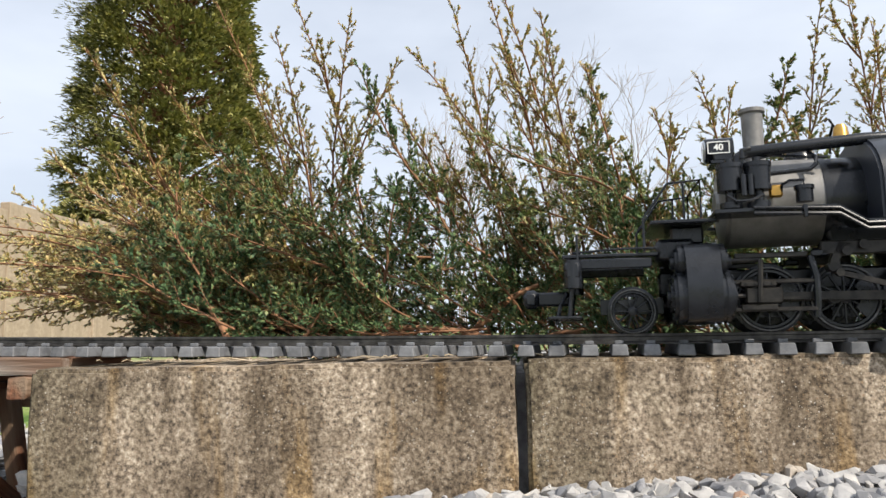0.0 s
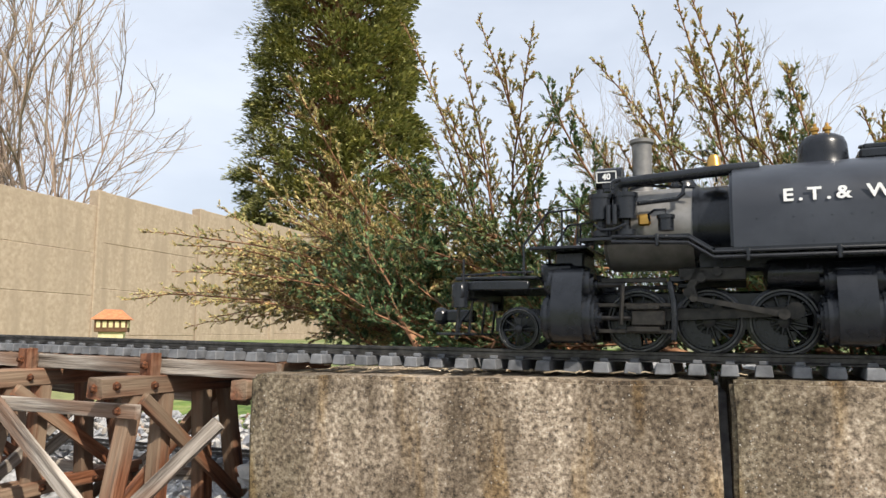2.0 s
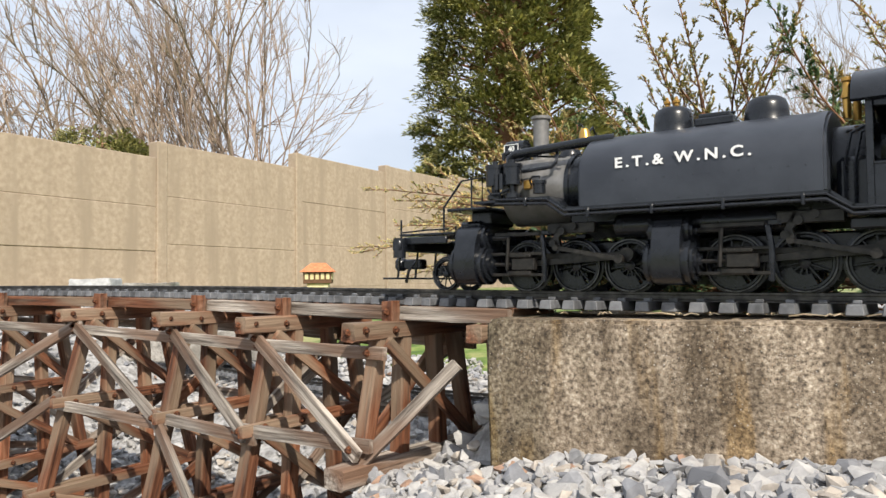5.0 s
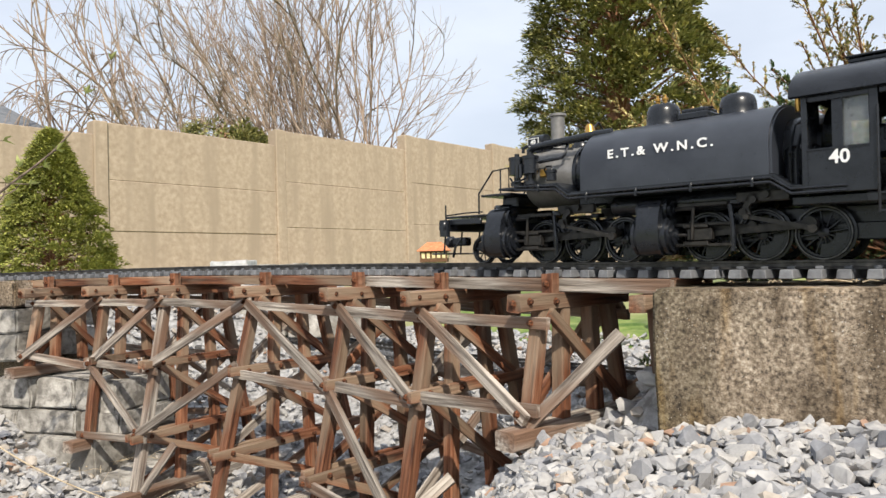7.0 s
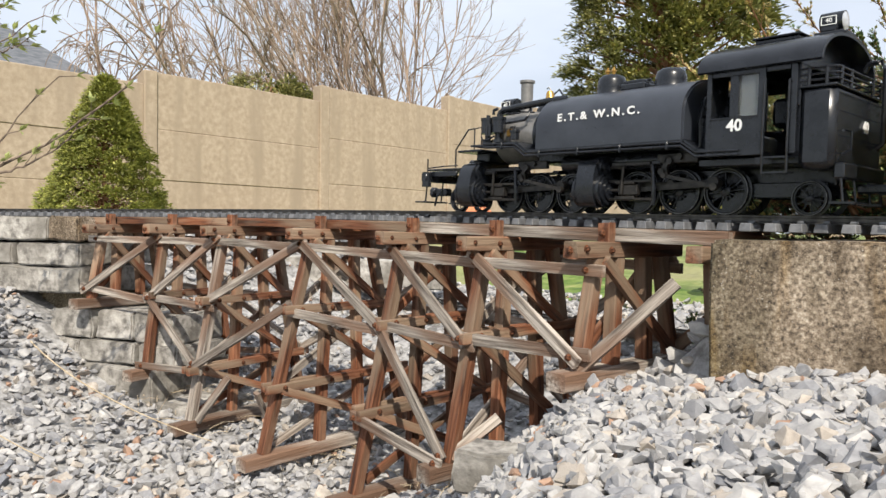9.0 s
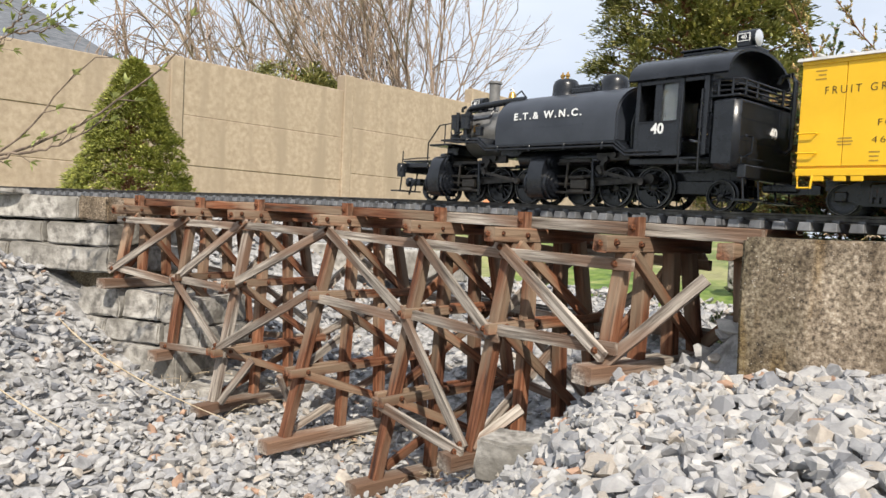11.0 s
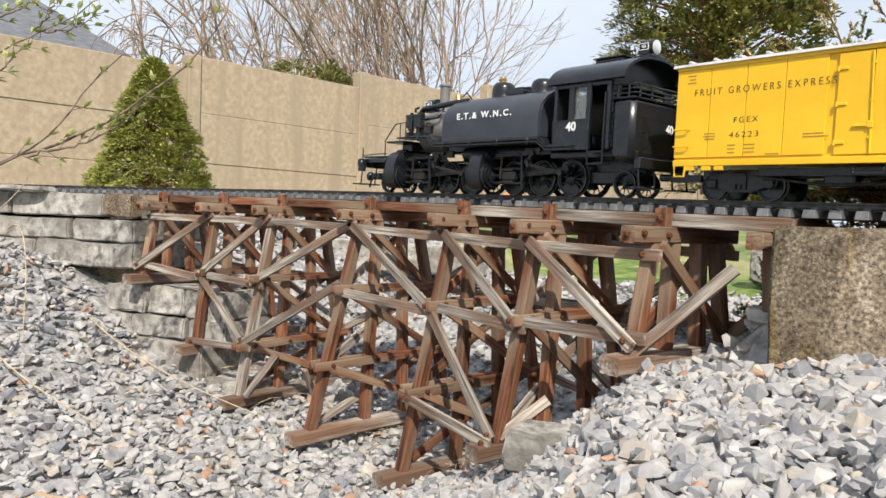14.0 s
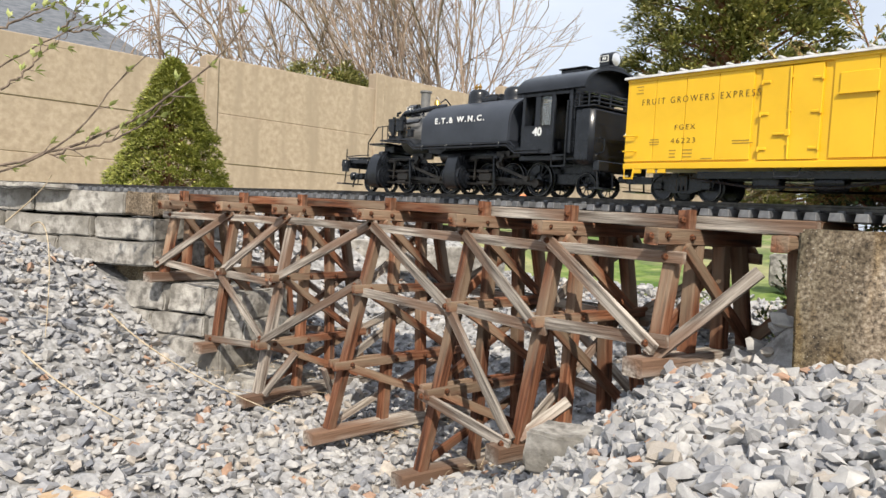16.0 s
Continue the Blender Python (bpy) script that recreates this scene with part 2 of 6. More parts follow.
TWIGBARK = material("pale_bark", [(0.3, (0.19, 0.13, 0.095)), (0.7, (0.46, 0.36, 0.28))], 6, rough=0.9, bump=0.5, stretch=(1, 1, 0.4))
BRANCHBARK = material("brown_twig_bark", [(0.3, (0.09, 0.065, 0.05)), (0.7, (0.24, 0.185, 0.14))], 60, rough=0.8, bump=0.4)
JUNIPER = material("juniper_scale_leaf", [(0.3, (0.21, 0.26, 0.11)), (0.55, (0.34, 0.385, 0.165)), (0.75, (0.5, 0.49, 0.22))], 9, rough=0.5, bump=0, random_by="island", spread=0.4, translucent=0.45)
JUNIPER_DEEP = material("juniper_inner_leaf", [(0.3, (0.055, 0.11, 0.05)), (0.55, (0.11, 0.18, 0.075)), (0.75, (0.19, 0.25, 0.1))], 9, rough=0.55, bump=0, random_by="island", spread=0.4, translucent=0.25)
JUNIPER_TIP = material("juniper_bronze_tip", [(0.3, (0.48, 0.44, 0.18)), (0.55, (0.64, 0.53, 0.25)), (0.75, (0.68, 0.49, 0.26))], 9, rough=0.5, bump=0, random_by="island", spread=0.35, translucent=0.45)
SEQUOIA = material("conifer_foliage", [(0.3, (0.15, 0.175, 0.065)), (0.5, (0.3, 0.3, 0.105)), (0.7, (0.46, 0.42, 0.16))], 1.4, rough=0.7, bump=0, random_by="island", spread=0.5, translucent=0.35)
SPRUCE = material("dwarf_spruce_foliage", [(0.3, (0.2, 0.235, 0.055)), (0.55, (0.38, 0.39, 0.095)), (0.75, (0.58, 0.56, 0.17))], 5, rough=0.7, bump=0, random_by="island", spread=0.35, translucent=0.4)
BUD = material("green_bud", [(0.3, (0.25, 0.3, 0.08)), (0.7, (0.4, 0.42, 0.16))], 90, rough=0.6, bump=0)
SHINGLE = material("grey_shingles", [(0.3, (0.1, 0.11, 0.125)), (0.7, (0.17, 0.18, 0.2))], 4, rough=0.9, bump=0.3, stretch=(1, 1, 6))
TERRACOTTA = material("terracotta_roof", [(0.3, (0.5, 0.16, 0.07)), (0.7, (0.62, 0.24, 0.11))], 60, rough=0.8, bump=0.4)
CREAM = material("cream_plaster", [(0.3, (0.6, 0.52, 0.28)), (0.7, (0.72, 0.64, 0.38))], 60, rough=0.8, bump=0.2)
BROWN = material("brown_trim", [(0.3, (0.1, 0.05, 0.025)), (0.7, (0.16, 0.085, 0.045))], 60, rough=0.8, bump=0.2)
STRAW = material("dry_straw", [(0.3, (0.36, 0.28, 0.18)), (0.7, (0.55, 0.46, 0.33))], 60, rough=0.9, bump=0.1)
SIENNA = material("orange_sandstone", [(0.3, (0.4, 0.27, 0.16)), (0.7, (0.54, 0.4, 0.26))], 40, rough=0.9, bump=0.6)
GLASS = bpy.data.materials.new("cab_glass")
GLASS.use_nodes = True
GLASS.node_tree.nodes["Principled BSDF"].inputs["Base Color"].default_value = (0.8, 0.85, 0.85, 1)
GLASS.node_tree.nodes["Principled BSDF"].inputs["Transmission Weight"].default_value = 0.9
GLASS.node_tree.nodes["Principled BSDF"].inputs["Roughness"].default_value = 0.08


# ---- mesh helpers ----
def axes(o, x, y, z):
    m = Matrix.Identity(4)
    for k, v in enumerate((x, y, z, o)):
        m.col[k][:3] = Vector(v)[:]
    return m


def finish(me, mat, smooth=False):
    for s in (mat if isinstance(mat, (list, tuple)) else [mat]):
        me.materials.append(s)
    if smooth:
        me.polygons.foreach_set("use_smooth", [True] * len(me.polygons))
    return me


def part(name, bm, mat, parent=None, label="", smooth=False, m=None):
    me = bpy.data.meshes.new(name)
    bm.to_mesh(me)
    bm.free()
    finish(me, mat, smooth)
    if smooth:
        me.set_sharp_from_angle(angle=radians(38))
    ob = new(name, me)
    if parent:
        ob.parent = parent
    if m is not None:
        ob.matrix_basis = m
    return tagged(ob, label)


def soup(name, verts, faces, mat, parent=None, label="", mat_index=None, smooth=False):
    """A mesh from numpy arrays."""
    me = bpy.data.meshes.new(name)
    v, f = np.asarray(verts, dtype=np.float32), np.asarray(faces, dtype=np.int32)
    m, k = f.shape
    me.vertices.add(len(v))
    me.vertices.foreach_set("co", v.ravel())
    me.loops.add(m * k)
    me.loops.foreach_set("vertex_index", f.ravel())
    me.polygons.add(m)
    me.polygons.foreach_set("loop_start", np.arange(0, m * k, k, dtype=np.int32))
    me.polygons.foreach_set("use_smooth", np.zeros(m, dtype=bool))
    me.update(calc_edges=True)
    finish(me, mat, smooth)
    if mat_index is not None:
        me.polygons.foreach_set("material_index", np.asarray(mat_index, dtype=np.int32))
    ob = new(name, me)
    if parent:
        ob.parent = parent
    return tagged(ob, label)


def box(bm, c, size, m=None, bev=0.0, taper=1.0):
    r = bmesh.ops.create_cube(bm, size=1.0)
    vs = r["verts"]
    for v in vs:
        k = taper if v.co.z > 0 else 1.0
        v.co = Vector((v.co.x * size[0] * k, v.co.y * size[1] * k, v.co.z * size[2]))
    if bev:
        es = list({e for v in vs for e in v.link_edges})
        out = bmesh.ops.bevel(bm, geom=es, offset=bev, segments=1, affect='EDGES')
        vs = list({v for f in out["faces"] for v in f.verts} | {v for v in vs if v.is_valid})
    mm = Matrix.Translation(c) @ (m or Matrix.Identity(4))
    for v in vs:
        v.co = mm @ v.co
    return vs


def frame_of(d):
    d = Vector(d).normalized()
    a = Vector((0, 0, 1)) if abs(d.z) < 0.9 else Vector((1, 0, 0))
    x = a.cross(d).normalized()
    return x, d.cross(x).normalized(), d


def cyl(bm, p0, p1, r, r1=None, seg=16, caps=True):
    p0, p1 = Vector(p0), Vector(p1)
    x, y, z = frame_of(p1 - p0)
    m = axes((p0 + p1) / 2, x, y, z)
    return bmesh.ops.create_cone(bm, cap_ends=caps, segments=seg, radius1=r, radius2=r if r1 is None else r1, depth=(p1 - p0).length, matrix=m)["verts"]


def tube(bm, pts, r, seg=8):
    """A round bar along points; one radius or one for each point."""
    pts = [Vector(p) for p in pts]
    rs = r if isinstance(r, (list, tuple)) else [r] * len(pts)
    rings = []
    for i, p in enumerate(pts):
        d = pts[min(i + 1, len(pts) - 1)] - pts[max(i - 1, 0)]
        x, y, _ = frame_of(d)
        rings.append([bm.verts.new(p + (x * math.cos(a) + y * math.sin(a)) * rs[i]) for a in [2 * math.pi * k / seg for k in range(seg)]])
    for a, b in zip(rings, rings[1:]):
        for k in range(seg):
            bm.faces.new((a[k], a[(k + 1) % seg], b[(k + 1) % seg], b[k]))
    bm.faces.new(rings[0][::-1])
    bm.faces.new(rings[-1])


def lathe(bm, profile, o, axis, seg=24, caps=True):
    """Turns (radius, along) pairs round an axis."""
    x, y, z = frame_of(axis)
    o = Vector(o)
    rings = []
    for r, h in profile:
        rings.append([bm.verts.new(o + z * h + (x * math.cos(a) + y * math.sin(a)) * max(r, 1e-5)) for a in [2 * math.pi * k / seg for k in range(seg)]])
    for a, b in zip(rings, rings[1:]):
        for k in range(seg):
            bm.faces.new((a[k], a[(k + 1) % seg], b[(k + 1) % seg], b[k]))
    if caps:
        bm.faces.new(rings[0][::-1])
        bm.faces.new(rings[-1])


def prism(bm, outline, d0, d1, m):
    """An outline in m's x-y plane, from depth d0 to d1 along m's z."""
    a = [bm.verts.new(m @ Vector((x, y, d0))) for x, y in outline]
    b = [bm.verts.new(m @ Vector((x, y, d1))) for x, y in outline]
    n = len(outline)
    for k in range(n):
        bm.faces.new((a[k], a[(k + 1) % n], b[(k + 1) % n], b[k]))
    bm.faces.new(a[::-1])
    bm.faces.new(b)


def beam_mesh(name, length, w, h, mat, wear=0.0006, seed=0):
    """A squared timber along its own z, with chipped edges."""
    rnd = random.Random(seed)
    bm = bmesh.new()
    n = 4
    rings = []
    for i in range(n + 1):
        z = (i / n - 0.5) * length
        ring = []
        c = min(w, h) * 0.08
        for sx, sy in ((1, -1), (1, 1), (-1, 1), (-1, -1)):
            for k in ((0, 1), (1, 0)) if (sx * sy > 0) else ((1, 0), (0, 1)):
                ring.append(bm.verts.new((sx * (w / 2 - c * k[0]) + rnd.uniform(-wear, wear), sy * (h / 2 - c * k[1]) + rnd.uniform(-wear, wear), z + rnd.uniform(-wear, wear))))
        rings.append(ring)
    for a, b in zip(rings, rings[1:]):
        for k in range(8):
            bm.faces.new((a[k], a[(k + 1) % 8], b[(k + 1) % 8], b[k]))
    bm.faces.new(rings[0][::-1])
    bm.faces.new(rings[-1])
    bmesh.ops.recalc_face_normals(bm, faces=bm.faces)
    me = bpy.data.meshes.new(name)
    bm.to_mesh(me)
    bm.free()
    return finish(me, mat)


def timber(name, p0, p1, w, h, mat, parent, side=(0, 1, 0), label=""):
    """A timber from p0 to p1; w lies along side, h across it."""
    p0, p1 = Vector(p0), Vector(p1)
    z = (p1 - p0).normalized()
    x = Vector(side)
    x = (x - z * x.dot(z)).normalized()
    y = z.cross(x)
    ob = new(name, beam_mesh(name, (p1 - p0).length, w, h, mat, seed=int(abs(p0.x * 1000 + p1.z * 7919))))
    ob.matrix_basis = axes((p0 + p1) / 2, x, y, z)
    ob.parent = parent
    return tagged(ob, label)


def empty(name, m=None):
    e = new(name)
    e.empty_display_size = 0.02
    if m is not None:
        e.matrix_basis = m
    return e


def smoothstep(a, b, v):
    t = np.clip((v - a) / (b - a), 0, 1)
    return t * t * (3 - 2 * t)


# ---- the line of the track ----
TIE_ENDS = [(1.6, -.15), (1.0, -.05), (.65, -.005), (.3, .025), (0, .043), (-.133, .052), (-.317, .073), (-.495, .088), (-.7, .096), (-.85, .088),
            (-1.0, .065), (-1.15, .028), (-1.3, -.02), (-1.5, -.10), (-1.75, -.23), (-2.0, -.40), (-2.3, -.65)]
BED = [(1.6, 0.001), (.6, .001), (.3, .0035), (0, .0078), (-.3, .0142), (-.5, .019), (-.8, .024), (-1, .027), (-3, .027)]


def smoothed(v):
    k = np.exp(-0.5 * (np.arange(-40, 41) / 11) ** 2)
    k /= k.sum()
    return np.convolve(np.concatenate([2 * v[0] - v[40:0:-1], v, 2 * v[-1] - v[-2:-42:-1]]), k, 'valid')


def line():
    xs = np.linspace(1.6, -2.3, 400)
    a, b = np.array(TIE_ENDS)[::-1], np.array(BED)[::-1]
    y, z = smoothed(np.interp(xs, a[:, 0], a[:, 1])), smoothed(np.interp(xs, b[:, 0], b[:, 1]))
    p = np.stack([xs, y], 1)
    t = np.gradient(p, axis=0)
    t /= np.linalg.norm(t, axis=1)[:, None]
    c = np.column_stack([p + np.stack([t[:, 1], -t[:, 0]], 1) * .045, z + .018])
    return np.concatenate([[0], np.cumsum(np.linalg.norm(np.diff(c, axis=0), axis=1))]), c


LINE_S, LINE_C = line()


def along(s):
    """The rail-top centre at s metres, the way ahead and the way to the far side."""
    f = [Vector([float(np.interp(s + d, LINE_S, LINE_C[:, k])) for k in range(3)]) for d in (0, .02, -.02)]
    t = (f[1] - f[2]).normalized()
    n = t.cross(Vector((0, 0, 1))).normalized()
    return f[0], t, n


def beside(s, lat, dz=0.0):
    p, t, n = along(s)
    return p + n * lat + Vector((0, 0, dz))


# ---- ground ----
PROFILE = [(-6, 0.0), (-3, -.02), (-1.9, -.06), (-1.55, -.13), (-1.38, -.23), (-1.2, -.325), (-.95, -.376), (-.7, -.402), (-.45, -.388), (-.3, -.322), (-.13, -.172), (0, -.15),
           (.08, -.127), (.3, -.11), (.6, -.088), (1.2, -.06), (3, -.03)]


def height(x, y):
    a = np.array(PROFILE)
    x, y = np.asarray(x, float), np.asarray(y, float)
    # the banks of the dip draw apart towards the viewer on one side and close in on the other
    run = np.clip(-y - .02, 0, .8)
    p = np.interp(x - run * np.where(x > -.7, .55, .3), a[:, 0], a[:, 1])
    back = np.interp(y, [-1, .25, .8, 1.3, 2.2, 4, 60], [-.3, -.3, -.205, -.15, -.05, -.02, 0.3])
    h = p + (np.maximum(back, p) - p) * smoothstep(.2, .75, y)
    h = h + (back - h) * smoothstep(.6, 1.2, y)
    # earth held up behind the concrete blocks and behind the stone abutment
    bank = smoothstep(-.12, .1, x + 0.12 * np.clip(y - .2, 0, 5)) * smoothstep(.03, .06, y) * (1 - smoothstep(.9, 1.9, y))
    h = h + (-.004 - h) * bank
    left = smoothstep(-1.45, -1.75, x + 0.0 * y) * smoothstep(-.1, .25, y + 0.55 * (x + 1.5) * -1 - .02) * (1 - smoothstep(1.2, 2.4, y))
    h = h + (-.02 - h) * np.clip(left, 0, 1)
    return h


def ground():
    xs = np.concatenate([[-150, -80, -40, -20, -12, -8, -6, -4.6, -3.8, -3.2], np.arange(-2.8, 2.0, .03), [2.4, 3, 4, 6, 10, 20, 40, 80, 150]])
    ys = np.concatenate([[-150, -60, -25, -10, -5, -3, -2], np.arange(-1.5, 1.9, .03), [2.1, 2.4, 2.8, 3.3, 4, 5, 6.5, 8, 12, 20, 40, 80, 150]])
    X, Y = np.meshgrid(xs, ys)
    Z = height(X, Y) + np.random.default_rng(3).normal(0, .0025, X.shape) - .007
    nx = len(xs)
    v = np.stack([X, Y, Z], -1).reshape(-1, 3)
    i, j = np.meshgrid(np.arange(nx - 1), np.arange(len(ys) - 1))
    a = (j * nx + i).ravel()
    f = np.stack([a, a + 1, a + nx + 1, a + nx], 1)
    c = v[f].mean(1)
    grass = (c[:, 1] > 1.1 + .08 * np.sin(c[:, 0] * 3)) | (np.abs(c[:, 0] + .6) > 2.2 + .1 * np.sin(c[:, 1] * 4)) | (c[:, 1] < -1.4)
    ob = soup("ground", v, f, [SOIL, GRASS], mat_index=grass.astype(int))
    tagged(ob, "dusty gravel bed giving way to thin spring lawn", "ground", kind="structure")


ground()


# ---- concrete retaining blocks ----
def rough_block(name, size, mat, seed, rough=0.0015, cuts=10, parent=None, label="", m=None):
    """A cast block with worn arrises and an uneven skin."""
    bm = bmesh.new()
    bmesh.ops.create_cube(bm, size=1.0)
    for v in bm.verts:
        v.co = Vector((v.co.x * size[0], v.co.y * size[1], v.co.z * size[2]))
    bmesh.ops.bevel(bm, geom=bm.edges[:], offset=0.0035, segments=2, affect='EDGES')
    bmesh.ops.subdivide_edges(bm, edges=[e for e in bm.edges if e.calc_length() > 0.03], cuts=cuts, use_grid_fill=True)
    for v in bm.verts:
        d = noise.noise_vector(v.co * 38 + Vector((seed * 7.1, 0, 0))) * rough + noise.noise_vector(v.co * 9 + Vector((seed * 3.3, 0, 0))) * rough * 1.3
        v.co += d
    return part(name, bm, mat, parent, label, smooth=True, m=m)


def blocks():
    spans = [(0.0, 0.400), (0.408, 0.808), (0.816, 1.216), (1.224, 1.624)]
    for k, (a, b) in enumerate(spans):
        dy = -0.0 if k < 2 else -0.012 * (k - 1)
        ob = rough_block("concrete_block", (b - a, .19, .30), CONCRETE, k, cuts=14,
                         m=pose((a + b) / 2, .095 + dy, -.15 + (0.002 if k == 1 else 0.0), 0, 0, 0.0 if k < 2 else 4.0 * (k - 1)))
        tagged(ob, "weathered aggregate concrete block stained with dark streaks and lichen", "concrete block", "retaining wall blocks")


blocks()


# ---- track ----
TIE_STEP = 0.0245


def tie_mesh():
    bm = bmesh.new()
    # body with sloped ends and grain rails, chairs that clasp the rail foot
    box(bm, (0, 0, .0045), (.0135, .090, .009), bev=0.0008)
    for v in bm.verts:
        if v.co.z > .006:
            v.co.x *= .86
            v.co.y *= .975
    for y in (-.0235, .0235):
        for d in (-.0055, .0055):
            box(bm, (0, y + d, .0105), (.007, .0035, .003), bev=0.0005)
    me = bpy.data.meshes.new("tie")
    bm.to_mesh(me)
    bm.free()
    return finish(me, TIE_GREY)


def rail(name, lat, parent, s0, s1, pt):
    """A flat-bottomed rail swept along the line."""
    sec = [(-.0035, -.0083), (.0035, -.0083), (.0035, -.0073), (.0008, -.0063), (.0008, -.0028), (.0016, -.0022), (.0016, -.0002), (.0012, 0), (-.0012, 0), (-.0016, -.0002), (-.0016, -.0022),
           (-.0008, -.0028), (-.0008, -.0063), (-.0035, -.0073)]
    bm = bmesh.new()
    rings = []
    for s in np.arange(s0, s1, .03):
        p, t, n = pt(float(s))
        rings.append([bm.verts.new(p + n * (lat + x) + Vector((0, 0, z))) for x, z in sec])
    k = len(sec)
    for a, b in zip(rings, rings[1:]):
        for i in range(k):
            bm.faces.new((a[i], a[(i + 1) % k], b[(i + 1) % k], b[i]))
    bm.faces.new(rings[0])
    bm.faces.new(rings[-1][::-1])
    bmesh.ops.recalc_face_normals(bm, faces=bm.faces)
    return part(name, bm, RAIL, parent)


def track(name, pt, s0, s1, label, tie):
    e = empty(name)
    tagged(e, label, "railway track", kind="structure")
    rail("rail", -.0235, e, s0, s1, pt)
    rail("rail", .0235, e, s0, s1, pt)
    rnd = random.Random(4)
    s = s0 + .01
    while s < s1:
        p, t, n = pt(s)
        up = n.cross(t).normalized()
        if up.z < 0:
            up = -up
        ob = new("tie", tie)
        ob.matrix_basis = axes(p - up * .0175 + n * rnd.uniform(-.0008, .0008), t, up.cross(t), up) @ pose(0, 0, 0, 0, 0, rnd.uniform(-1.2, 1.2))
        ob.parent = e
        s += TIE_STEP
    return e


TIE_ME = tie_mesh()
track("railway_track", along, 0.02, 4.3, "garden railway track, dark rails on grey plastic ties", TIE_ME)


def low_line(s):
    """The lower track behind the trestle, bending gently."""
    x = 0.9 - s
    y = 0.70 + 0.10 * (x + .2) ** 2
    z = float(height(x, y)) + .022
    if x > -0.1:
        z = -0.17
    d = Vector((-1, -0.2 * (x + .2), 0)).normalized()
    return Vector((x, y, max(z, -.19))), d, d.cross(Vector((0, 0, 1))).normalized()


track("lower_railway_track", low_line, 1.0, 2.9, "lower garden railway track lying in gravel", TIE_ME)


# ---- trestle ----
# place along the line, foot height, spread of the outer posts per metre of height
BENTS = [(1.752, -.150, .22), (1.930, -.292, .22), (2.106, -.374, .235), (2.345, -.364, .27), (2.600, -.350, .22), (2.776, -.276, .16), (2.958, -.146, .22)]
MID, LOW = -.130, -.256      # heights of the two rows of sash beams
OFFSET = -.018               # the bents stand a little to the outside of the rails


